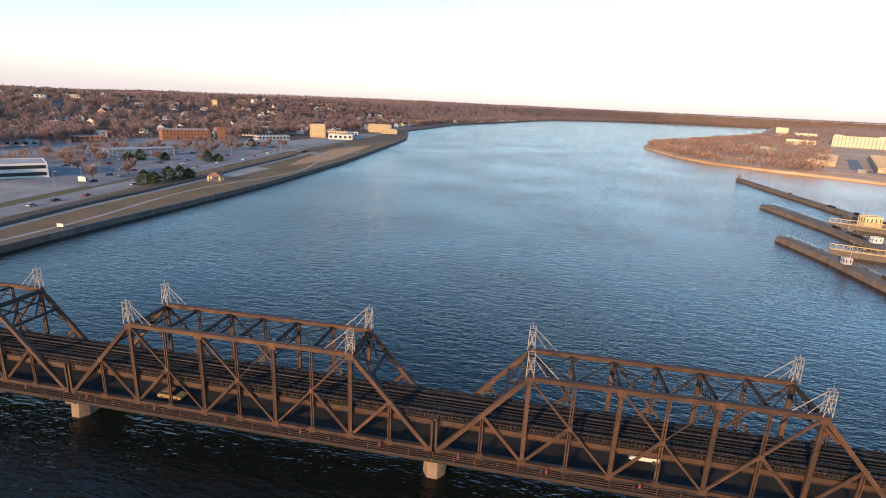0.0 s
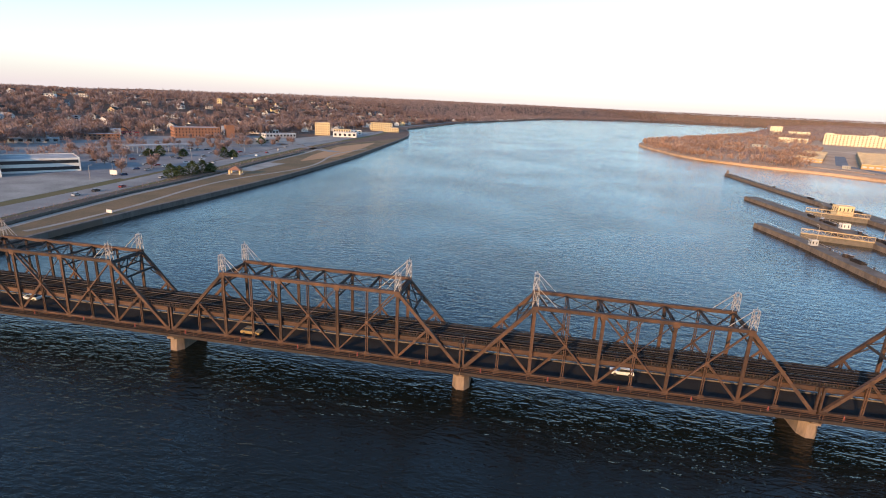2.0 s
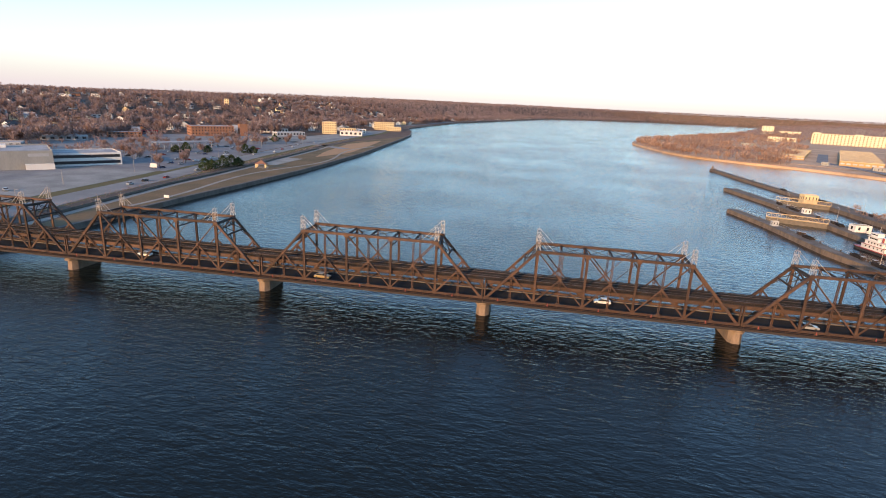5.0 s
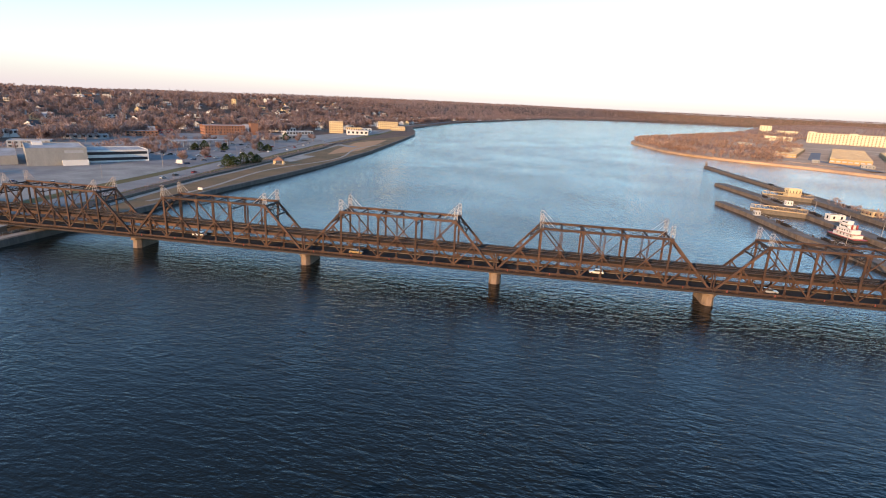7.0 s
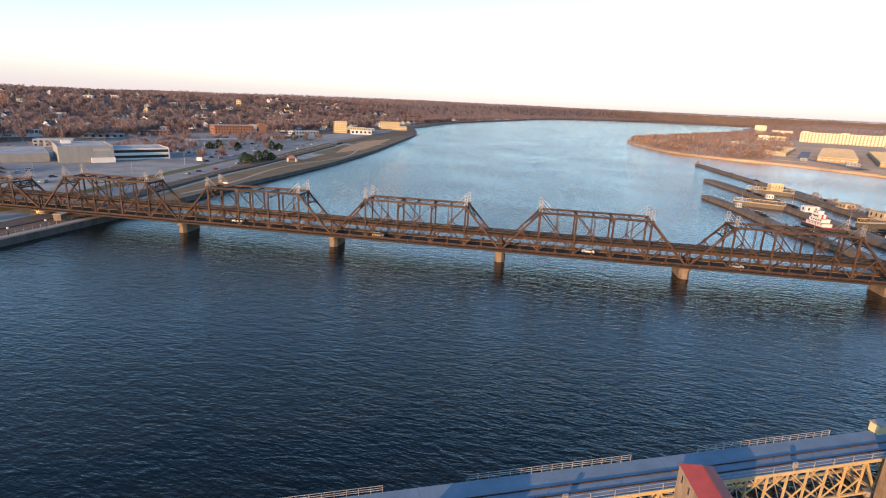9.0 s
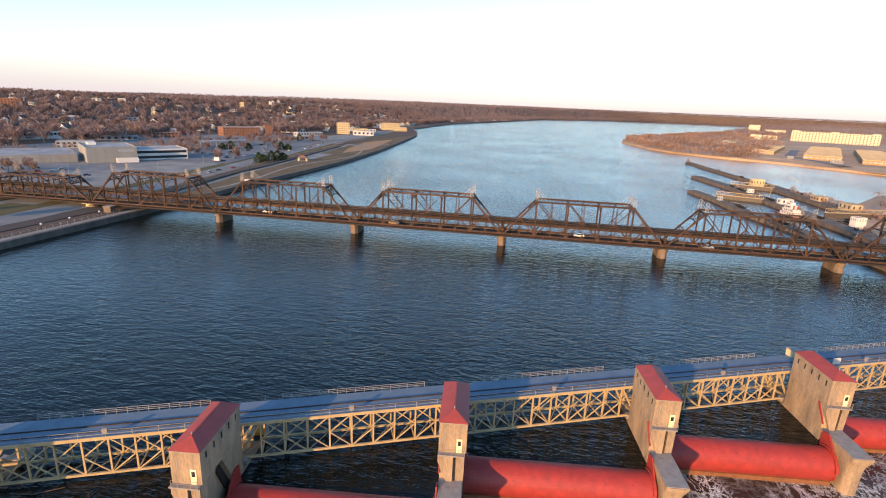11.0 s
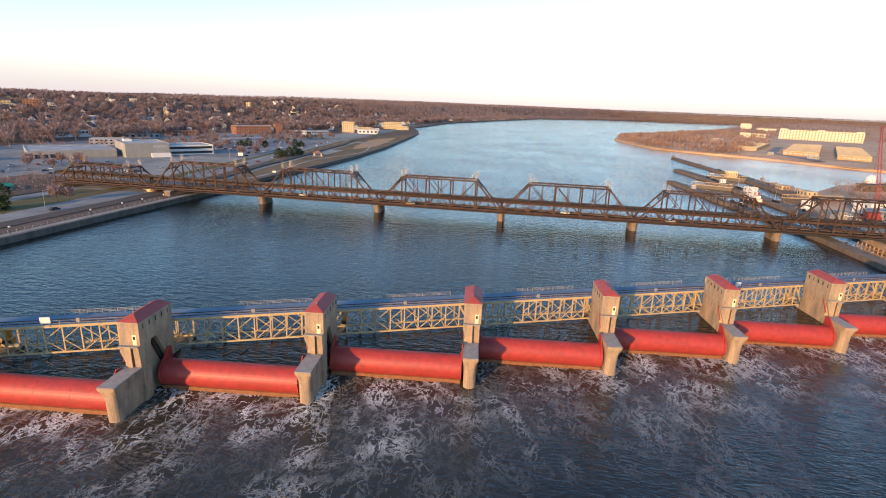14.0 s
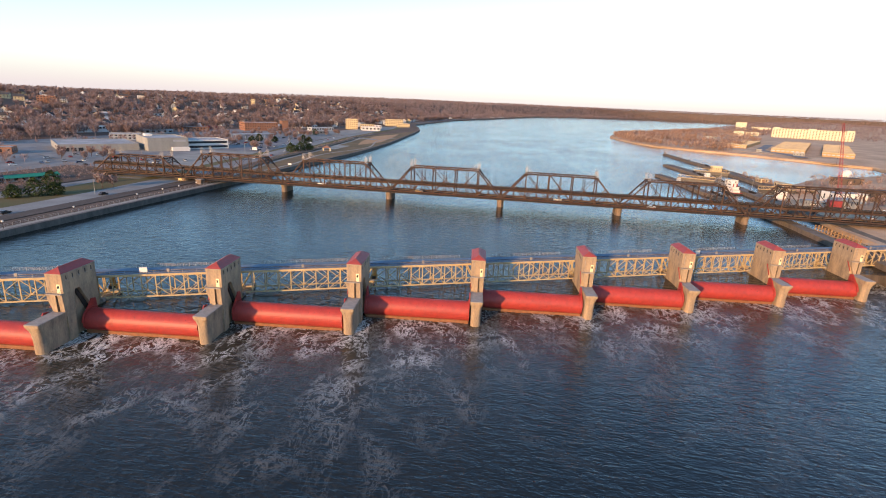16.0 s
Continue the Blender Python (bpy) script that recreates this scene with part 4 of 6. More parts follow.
for i in range(30):
    y0, y1 = 110 + i * 12, 122 + i * 12
    part("panel", Shape().beam((lerp_table(BANK, y0) - lerp_table(RAILD, y0) + 2.2, y0, G + 0.8), (lerp_table(BANK, y1) - lerp_table(RAILD, y1) + 2.2, y1, G + 0.8), 0.3, 1.2), M["damp"], wallf)


# ---- buildings ----
def building(name, label, m, w, d, h, wall, roof, floors=2, bays=6, parapet=0.5, glass=True, band=False, sides=True, ww=0.5, category="building"):
    b = thing(name, label, category, m)
    wl_ = part("wall", Shape().box(-w / 2, -d / 2, -4, w / 2, d / 2, h), wall, b)
    part("roof", Shape().box(-w / 2 + 0.3, -d / 2 + 0.3, h, w / 2 - 0.3, d / 2 - 0.3, h + 0.12), roof, b)
    if parapet:
        p = Shape()
        for x0, y0, x1, y1 in ((-w / 2, -d / 2, w / 2, -d / 2 + 0.3), (-w / 2, d / 2 - 0.3, w / 2, d / 2), (-w / 2, -d / 2 + 0.3, -w / 2 + 0.3, d / 2 - 0.3), (w / 2 - 0.3, -d / 2 + 0.3, w / 2, d / 2 - 0.3)):
            p.box(x0, y0, h, x1, y1, h + parapet)
        part("parapet", p, wall, b)
    if glass:
        fh = h / floors
        wm = {}
        for f in range(floors):
            z0, z1 = f * fh + fh * 0.32, f * fh + fh * 0.82
            faces = [("front", w, -d / 2), ("back", w, d / 2)] + ([("side", d, -w / 2), ("side", d, w / 2)] if sides else [])
            for nm, ln, off in faces:
                nb = 1 if band else max(1, int(round(bays * ln / w)))
                pitch = ln / nb
                gw = pitch * (0.96 if band else ww)
                key = (nm, round(gw, 2))
                if key not in wm:
                    wm[key] = (Shape().box(-gw / 2, -0.06, 0, gw / 2, 0.06, z1 - z0) if nm != "side" else Shape().box(-0.06, -gw / 2, 0, 0.06, gw / 2, z1 - z0)).mesh("window", M["glass"])
                for i in range(nb):
                    c = -ln / 2 + pitch * (i + 0.5)
                    part("window", wm[key], None, b, m=pose(c, off, z0) if nm != "side" else pose(off, c, z0))
    return b


wc = building("exhibition_hall", "large blank pale-grey hall with a flat roof", pose(-342, 230, G, 0, 0, 50), 34, 48, 11.2, M["hall"], M["paleroof"], glass=False, parapet=0.8)
part("roof_unit", Shape().box(-12, 8, 11.3, -6, 18, 13.2), M["white"], wc, "white rooftop air unit")
part("canopy", Shape().box(2, -27.5, 0, 17, -24.1, 3.6), M["white"], wc, "white entrance canopy")
part("stripe", Shape().box(4, -24.06, 8.2, 15, -24.0, 10.2), M["greywall"], wc)
wing = building("hall_wing", "low long pale-grey wing of the hall", pose(-390, 203, G, 0, 0, 50), 60, 60, 5.6, M["hall"], M["paleroof"], glass=False, parapet=0.5)
for i in range(4):
    part("loading_bay", Shape().box(-31 + i * 5, -30.2, 0.2, -27.5 + i * 5, -30.0, 3.2), M["glass"], wing)
gb = building("office_block", "low office block with dark ribbon windows and white bands", pose(-321, 258, G, 0, 0, 52), 44, 30, 8.4, M["white"], M["paleroof"], floors=2, band=True)
building("brick_block", "long orange-brown brick block", pose(-424, 566, G + 1, 0, 0, 47), 52, 28, 11, M["brick"], M["paleroof"], floors=3, bays=14, ww=0.28)
building("brick_stair_tower", "small orange brick stair tower", pose(-392, 590, G + 1, 0, 0, 47), 10, 9, 14, M["brick"], M["paleroof"], floors=1, bays=1, glass=False)
tb = building("tan_tower_block", "sunlit tan office block by the river", pose(-328, 738, G, 0, 0, 20), 22, 20, 18, M["tanwall"], M["paleroof"], floors=5, bays=6)
building("tan_annex", "lower tan annex beside the office block", pose(-302, 752, G, 0, 0, 20), 26, 18, 9, M["tanwall"], M["darkroof"], floors=2, bays=7)
building("pale_shed", "pale low shed beside the river road", pose(-286, 722, G, 0, 0, 20), 34, 22, 6.5, M["white"], M["paleroof"], floors=1, bays=5)
building("tan_hotel", "tan gabled hotel on the bank", pose(-300, 950, G, 0, 0, 25), 38, 18, 14, M["tanwall"], M["darkroof"], floors=4, bays=9)
building("tan_hotel_wing", "lower tan wing of the hotel", pose(-272, 922, G, 0, 0, 25), 26, 16, 7, M["tanwall"], M["paleroof"], floors=2, bays=6)
building("long_white_block", "long low white block with dark bays", pose(-538, 352, G + 3, 0, 0, 75), 50, 12, 5, M["white"], M["paleroof"], floors=1, bays=12, ww=0.7)
building("low_red_block", "low red-brown brick block with a pale roof", pose(-513, 420, G + 3, 0, 0, 50), 34, 16, 5, M["brick"], M["paleroof"], floors=1, bays=6)
building("brick_warehouse", "small brick warehouse beside the street", pose(-414, 128, G, 0, 0, 35), 30, 16, 5, M["brick"], M["paleroof"], floors=1, bays=6)
gr = building("green_roofed_pavilion", "low pavilion with a green metal awning", pose(-280, 34, G, 0, 0, 68), 26, 10, 3.2, M["greywall"], M["darkroof"], floors=1, bays=7, parapet=0)
part("awning", Shape().slab([(-8.0, 3.0), (-4.8, 4.4), (-4.8, 4.2), (-8.0, 2.8)], "x", -13.2, 13.2), mat("green_awning", (0.02, 0.22, 0.13), None, 0.5), gr, "green metal awning")
building("blue_grey_block", "blue-grey panelled block by the park", pose(-292, 8, G, 0, 0, 68), 24, 14, 6, M["greywall"], M["darkroof"], floors=2, bays=7, ww=0.7)
building("town_block", "two-storey grey town block", pose(-440, 300, G, 0, 0, 40), 30, 18, 6, M["greywall"], M["paleroof"], floors=2, bays=7)
building("town_block", "two-storey brick town block", pose(-470, 470, G, 0, 0, 45), 34, 16, 6, M["brick"], M["paleroof"], floors=2, bays=8)
building("town_block", "white low shop block with a flat roof", pose(-400, 690, G, 0, 0, 35), 40, 16, 6, M["white"], M["paleroof"], floors=1, bays=9)
building("town_block", "grey low shop block along the road", pose(-350, 640, G, 0, 0, 55), 44, 14, 5, M["greywall"], M["paleroof"], floors=1, bays=9)
building("old_stone_tower", "slim tan stone tower on the wooded hill", pose(-664, 989, 30, 0, 0, 20), 9, 9, 16, M["tanwall"], M["darkroof"], floors=4, bays=2)
building("hilltop_block", "red-brown brick block on the hilltop", pose(-800, 560, 30, 0, 0, 35), 26, 12, 10, M["brick"], M["paleroof"], floors=3, bays=6)

for lab, x, y, z, rz, w, d, h, wall, roof, fl in (
        ("long low red-brown block with a pale roof", -545, 458, 2.5, 40, 46, 14, 4.5, "brick", "paleroof", 1),
        ("white two-storey block at the hill's foot", -545, 520, 3, 40, 22, 11, 6.5, "white", "darkroof", 2),
        ("red-painted shop block with a flat roof", -482, 526, 2.2, 38, 18, 10, 5, "crane", "darkroof", 1),
        ("pale grey flat-roofed store beside the lot", -482, 402, 2.2, 48, 40, 18, 4.5, "greywall", "paleroof", 1),
        ("blue-grey large town house block", -572, 692, 6, 35, 26, 13, 8, "greywall", "paleroof", 2),
        ("pale yellow-green house block", -612, 564, 6, 40, 16, 12, 9, "paleyellow", "paleroof", 3),
        ("white row house on the rising street", -551, 912, 10, 25, 30, 10, 8, "white", "darkroof", 2),
        ("white row house below the hill", -500, 880, 6, 25, 36, 10, 7, "white", "paleroof", 2),
        ("low dark-fronted road shop", -330, 527, 2.2, 58, 24, 10, 4, "greywall", "darkroof", 1),
        ("low grey road shop with a pale roof", -322, 558, 2.2, 60, 26, 10, 4, "hall", "paleroof", 1),
        ("long white depot roof below the hill", -576, 392, 3.5, 52, 54, 12, 4.5, "white", "paleroof", 1),
        ("long grey warehouse with a dark roof", -582, 500, 3.5, 45, 42, 14, 6, "greywall", "darkroof", 1),
        ("square grey house block on the slope", -637, 609, 9, 35, 20, 14, 9, "greywall", "paleroof", 3),
        ("large blue-grey house on the slope", -702, 514, 12, 40, 30, 12, 10, "greywall", "darkroof", 3),
        ("white house on the slope", -660, 416, 8, 50, 16, 10, 8, "white", "darkroof", 2),
        ("big white house near the hilltop", -856, 619, 31, 40, 20, 12, 10, "white", "darkroof", 3),
        ("large white house on the hilltop", -825, 742, 33, 30, 26, 12, 10, "white", "darkroof", 3),
        ("pale row of shops below the hill", -470, 640, 2.2, 40, 44, 12, 5.5, "white", "paleroof", 1),
        ("grey row of shops below the hill", -450, 780, 4, 30, 40, 12, 6, "greywall", "paleroof", 2),
        ("white office by the river road", -300, 800, 2.2, 20, 24, 12, 6, "white", "paleroof", 2),
        ("grey riverside house block", -352, 858, 2.4, 25, 22, 12, 7, "greywall", "darkroof", 2),
        ("white riverside house block", -330, 1010, 2.4, 25, 24, 12, 7, "white", "darkroof", 2)):
    building("town_block", lab, pose(x, y, z, 0, 0, rz), w, d, h, M[wall], M[roof], floors=fl, bays=max(3, int(w / 6)), parapet=0.35, sides=False)

# open canopy over the old station platform
cn = thing("platform_canopy", "long flat canopy on slim posts", "canopy", pose(-338, 392, G, 0, 0, 60))
part("roof", Shape().box(-27, -6, 6.2, 27, 6, 6.9), M["paleroof"], cn)
for i in range(9):
    for yy in (-5, 5):
        part("column", Shape().box(-26 + i * 6.5 - 0.25, yy - 0.25, 0, -26 + i * 6.5 + 0.25, yy + 0.25, 6.2), M["greywall"], cn)

# riverside shelter
gz = thing("park_shelter", "small riverside shelter with a hipped brown roof", "shelter", pose(-205, 300, G + 0.2, 0, 0, 20))
r = Shape(); r.v = [(-4.4, -4.4, 3), (4.4, -4.4, 3), (4.4, 4.4, 3), (-4.4, 4.4, 3), (0, 0, 5.6)]; r.f = [(0, 1, 4), (1, 2, 4), (2, 3, 4), (3, 0, 4), (3, 2, 1, 0)]
part("roof", r, M["brick"], gz)
for x in (-3.4, 3.4):
    for y in (-3.4, 3.4):
        part("pillar", Shape().box(x - 0.5, y - 0.5, 0, x + 0.5, y + 0.5, 3), M["tanwall"], gz)
part("floor", Shape().box(-5, -5, 0, 5, 5, 0.15), M["path"], gz)
ki = thing("riverside_kiosk", "small tan concrete kiosk on the quay", "kiosk", pose(-190, 60, G + 0.1, 0, 0, 8))
part("wall", Shape().box(-1.6, -1.6, 0, 1.6, 1.6, 2.6), M["stone"], ki)
part("roof", Shape().box(-1.9, -1.9, 2.6, 1.9, 1.9, 2.85), M["ctop"], ki)
dk = thing("river_sign", "small white sign block on the lawn", "sign", pose(-183, 166, G + 0.14))
part("panel", Shape().box(-1.4, -0.2, 0.5, 1.4, 0.2, 1.8), M["white"], dk)
for x in (-0.9, 0.9):
    part("post", Shape().box(x - 0.1, -0.1, 0, x + 0.1, 0.1, 0.5), M["dark"], dk)
# abutment of the bridge on the bank
ab = thing("bridge_abutment", "sunlit tan concrete column under the bridge's end", "abutment", pose(-207.5, 68.5, 0))
part("column", Shape().prism([(2.2 * math.cos(i * math.pi / 6), 2.2 * math.sin(i * math.pi / 6)) for i in range(12)], 0, 3.7), M["tanwall"], ab)
part("cap", Shape().box(-2.6, -2.6, 3.7, 2.6, 8, 4.4), M["tanwall"], ab)


def house_kind(wall, roof, w, d, h, rise, porch):
    b = tagged(new("house"), "", "house", "town houses")
    part("wall", Shape().box(-w / 2, -d / 2, -3, w / 2, d / 2, h).slab([(-d / 2, h), (d / 2, h), (0, h + rise)], "x", -w / 2, w / 2), wall, b)
    e, t = 0.5, 0.22
    k = rise / (d / 2)
    part("roof", Shape().slab([(-d / 2 - e, h - e * k), (0, h + rise), (0, h + rise + t), (-d / 2 - e, h - e * k + t)], "x", -w / 2 - e, w / 2 + e)
         .slab([(d / 2 + e, h - e * k), (d / 2 + e, h - e * k + t), (0, h + rise + t), (0, h + rise)], "x", -w / 2 - e, w / 2 + e), roof, b)
    part("chimney", Shape().box(w * 0.2, -0.5, h + rise * 0.5, w * 0.2 + 0.9, 0.4, h + rise + 1.2), M["brick"], b)
    wm = Shape()
    for z in (0.9, 3.7)[: 2 if h > 4.5 else 1]:
        for x in (-w * 0.3, 0, w * 0.3):
            wm.box(x - 0.55, -d / 2 - 0.06, z, x + 0.55, -d / 2 + 0.06, z + 1.5).box(x - 0.55, d / 2 - 0.06, z, x + 0.55, d / 2 + 0.06, z + 1.5)
        for y in (-d * 0.22, d * 0.22):
            wm.box(-w / 2 - 0.06, y - 0.55, z, -w / 2 + 0.06, y + 0.55, z + 1.5).box(w / 2 - 0.06, y - 0.55, z, w / 2 + 0.06, y + 0.55, z + 1.5)
    part("window", wm, M["glass"], b)["kind"] = "stuff"
    if porch:
        part("porch", Shape().box(-w * 0.35, -d / 2 - 2.2, 2.5, w * 0.35, -d / 2, 2.8).box(-w * 0.33, -d / 2 - 2.1, -1, -w * 0.33 + 0.2, -d / 2 - 1.9, 2.5).box(w * 0.33 - 0.2, -d / 2 - 2.1, -1, w * 0.33, -d / 2 - 1.9, 2.5), roof, b)
    return b


KINDS = [("white clapboard house with a dark gabled roof", house_kind(M["white"], M["darkroof"], 14, 10.5, 6.2, 3.8, True)),
         ("grey clapboard house with a dark gabled roof", house_kind(M["greywall"], M["darkroof"], 13, 10, 6.0, 3.6, True)),
         ("tan rendered house with a dark gabled roof", house_kind(M["tanwall"], M["darkroof"], 15, 11, 6.2, 4.0, False)),
         ("low brick house with a dark gabled roof", house_kind(M["brick"], M["darkroof"], 16, 10, 3.8, 3.0, False)),
         ("white cottage with a pale gabled roof", house_kind(M["white"], M["paleroof"], 12, 9.5, 4.0, 3.4, False))]
rng = random.Random(11)
used = [False] * 5
taken = []


def place_house(x, y, z, kind, rz):
    lab, b = KINDS[kind]
    m = pose(x, y, z, 0, 0, rz)
    if not used[kind]:
        used[kind] = True
        b.matrix_basis = m
        b["label"] = lab
    else:
        copy_thing(b, m)
    taken.append((x, y))


tries = 0
while len(taken) < 235 and tries < 6000:
    tries += 1
    y = rng.uniform(200, 1600)
    d = 130 + 620 * rng.random() ** 1.4 if y > 620 else 325 + 520 * rng.random() ** 1.6
    if y < 380 and d < 380:
        continue
    if y > 1000:
        d = rng.uniform(45, 500)
    x = lerp_table(BANK, y) - d
    if any((x - a) ** 2 + (y - b) ** 2 < 25 ** 2 for a, b in taken) or (x + 345) ** 2 + (y - 690) ** 2 < 95 ** 2:
        continue
    place_house(x, y, left_height(d, y), rng.choice((0, 0, 0, 1, 1, 2, 3, 4)), rng.choice((20, 35, 50, 110, 125)) + rng.uniform(-8, 8))
for i in range(26):
    y = rng.uniform(1750, 3000)
    d = rng.uniform(25, 160)
    place_house(lerp_table(BANK, y) - d, y, left_height(d, y), rng.choice((0, 2, 4)), rng.uniform(0, 180))


# ---- trees ----
def twig_crown(verts, faces, x, y, z, h, r, n, rg):
    """Adds a bare crown of thin upward twigs and a trunk."""
    o = len(verts)
    tw = 0.03 * h
    verts += [(x - tw, y, z - 1), (x + tw, y, z - 1), (x, y, z + h * 0.6)]
    faces.append((o, o + 1, o + 2))
    for _ in range(n):
        a, e = rg.uniform(0, 6.283), rg.uniform(0, 1)
        q = r * math.sqrt(rg.random())
        zz = z + h * rg.uniform(0.28, 0.72)
        bx, by = x + q * 0.55 * math.cos(a), y + q * 0.55 * math.sin(a)
        ln = h * rg.uniform(0.18, 0.36)
        a2 = a + rg.uniform(-0.9, 0.9)
        tx, ty, tz = bx + ln * 0.6 * math.cos(a2), by + ln * 0.6 * math.sin(a2), min(zz + ln * rg.uniform(0.3, 1.0), z + h)
        w = ln * rg.uniform(0.09, 0.24)
        o = len(verts)
        verts += [(bx, by, zz), (tx - w * math.sin(a2), ty + w * math.cos(a2), tz - w * 0.4), (tx + w * math.sin(a2), ty - w * math.cos(a2), tz + w * 0.4)]
        faces.append((o, o + 1, o + 2))


def woods(name, label, places, seed, mtl):
    rg = random.Random(seed)
    vs, fs = [], []
    for x, y, z, h, n in places:
        twig_crown(vs, fs, x, y, z, h, h * rg.uniform(0.28, 0.42), n, rg)
    me = bpy.data.meshes.new(name)
    me.from_pydata(vs, [], fs)
    me.materials.append(mtl)
    return tagged(part(name, me, None), label, "woods", kind="stuff")


near_house = {}
for a, b in taken:
    near_house.setdefault((int(a // 30), int(b // 30)), []).append((a, b))


def clear(x, y, r=15):
    c = (int(x // 30), int(y // 30))
    return all((x - a - 3) ** 2 + (y - b + 8) ** 2 > r * r for i in (-1, 0, 1) for j in (-1, 0, 1) for a, b in near_house.get((c[0] + i, c[1] + j), ()))


rng = random.Random(5)
pl = []
while len(pl) < 6800:
    y = rng.uniform(120, 1900)
    d0 = lerp_table([(120, 270), (560, 310), (640, 190), (900, 110), (1300, 40), (1900, 30)], y)
    d = d0 + (rng.random() ** 1.25) * 900
    x = lerp_table(BANK, y) - d
    if not clear(x, y) or noise.noise((x * 0.012, y * 0.012, 7)) < -0.2 or (y < 330 and d < 300 + rng.uniform(0, 60)):
        continue
    pl.append((x, y, left_height(d, y), rng.uniform(9, 17), 74))
woods("hill_woods", "bare reddish-brown winter trees over the hillside", pl, 1, M["twig"])
pl = []
while len(pl) < 13000:
    y = rng.uniform(1800, 4850)
    d = 12 + rng.random() ** 1.5 * 1500
    pl.append((lerp_table(BANK, y) - d, y, left_height(d, y), rng.uniform(11, 20), 13))
while len(pl) < 18500:
    y, d = rng.uniform(4460, 4890), rng.uniform(8, 420)
    u = rng.random()
    x = lerp_table(BANK, y) - d - u * 900
    pl.append((x, y, left_height(d + u * 900, y), rng.uniform(11, 20), 11))
woods("far_woods", "hazy brown woods on the far bank", pl, 2, M["twig"])
def at_storehouse(x, y):
    """The long storehouse's plot and the open ground before it."""
    u, v = (x - 765) * 0.866 - (y - 1345) * 0.5, (x - 765) * 0.5 + (y - 1345) * 0.866
    return abs(u) < 115 and -330 < v < 32


pl, back_trees, red_trees = [], [], []
while len(pl) < 2300:
    y = rng.uniform(610, 2000)
    d = 8 + rng.random() ** 1.3 * (360 if y > 900 else 240)
    x = lerp_table(SHORE, y) + d
    if noise.noise((x * 0.01, y * 0.01, 3)) < 0.18 and d > 28 or at_storehouse(x, y) or (x - 352) * 0.89 - (y - 584) * 0.45 > -60 and y < 1240:
        continue
    pl.append((x, y, right_height(d, x, y), rng.uniform(6, 13), 26))
while len(back_trees) < 17000:
    y = 1400 + 3450 * rng.random() ** 0.95
    x = lerp_table(SHORE, y) + 10 + rng.random() ** 1.2 * 3300
    if noise.noise((x * 0.003, y * 0.0016, 5)) < -0.3 and y < 2400 or at_storehouse(x, y):
        continue
    back_trees.append((x, y, right_height(x - lerp_table(SHORE, y), x, y), rng.uniform(9, 18), 13))
woods("island_back_woods", "dense bare reddish-brown woods behind the island", back_trees, 4, M["twig"])
for i in range(240):
    x, y = rng.uniform(212, 340), rng.uniform(70, 210)
    red_trees.append((x, y, 3.6, rng.uniform(3, 8), 44))
for i in range(700):
    x, y = rng.uniform(232, 430), rng.uniform(120, 345)
    if x < lerp_table(SHORE, y) + 6:
        continue
    pl.append((x, y, 4, rng.uniform(1.5, 6), 26))
for i in range(110):
    y = rng.uniform(175, 300)
    pl.append((rng.uniform(194, 206), y, 2.3, rng.uniform(1.5, 4.5), 30))
for i in range(160):
    x, y = rng.uniform(470, 900), rng.uniform(350, 520)
    pl.append((x, y, 4, rng.uniform(8, 14), 24))
for i in range(5200):
    x, y = rng.uniform(240, 1300), rng.uniform(600, 1600)
    if noise.noise((x * 0.009, y * 0.009, 9)) < 0.12 or x < lerp_table(SHORE, y) + 15 or at_storehouse(x, y) or (x - 352) * 0.89 - (y - 584) * 0.45 > -70 and y < 1240:
        continue
    red_trees.append((x, y, 4.2, rng.uniform(5, 11), 24))
woods("island_copse", "scattered bare reddish-brown copses on the island", red_trees, 6, M["twig"])
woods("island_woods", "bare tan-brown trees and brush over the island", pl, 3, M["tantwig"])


def bare_tree(seed, h):
    rg = random.Random(seed)
    t = tagged(new("bare_tree"), "bare russet street tree", "tree", "street trees")
    tr = Shape().tube((0, 0, -0.3), (0, 0, h * 0.35), 0.22, 7, 0.15)
    for i in range(6):
        a = i * 1.05 + rg.uniform(-0.3, 0.3)
        tr.tube((0, 0, h * (0.25 + 0.03 * i)), (h * 0.2 * math.cos(a), h * 0.2 * math.sin(a), h * rg.uniform(0.55, 0.75)), 0.1, 5, 0.03)
    part("trunk", tr, M["bark"], t)
    vs, fs = [], []
    twig_crown(vs, fs, 0, 0, 0, h, h * 0.4, 150, rg)
    me = bpy.data.meshes.new("crown"); me.from_pydata(vs, [], fs); me.materials.append(M["twig"])
    part("crown", me, None, t)
    return t


def evergreen(seed, h, wide):
    rg = random.Random(seed)
    t = tagged(new("evergreen_tree"), "dense dark evergreen tree", "tree", "evergreens")
    part("trunk", Shape().tube((0, 0, -0.3), (0, 0, h * 0.7), 0.25, 7, 0.08), M["bark"], t)
    vs, fs = [], []
    for _ in range(700):
        a, k = rg.uniform(0, 6.283), rg.random()
        z = h * (0.06 + 0.94 * k)
        r = wide * (math.sin(math.pi * min(1, 0.25 + k * 0.75)) ** 0.8) * rg.uniform(0.5, 1.05)
        c = Vector((r * math.cos(a), r * math.sin(a), z))
        o = len(vs)
        for i in range(3):
            vs.append(tuple(c + Vector((rg.uniform(-0.8, 0.8), rg.uniform(-0.8, 0.8), rg.uniform(-0.6, 0.6)))))
        fs.append((o, o + 1, o + 2))
    me = bpy.data.meshes.new("crown"); me.from_pydata(vs, [], fs); me.materials.append(M["needle"])
    part("crown", me, None, t)
    return t


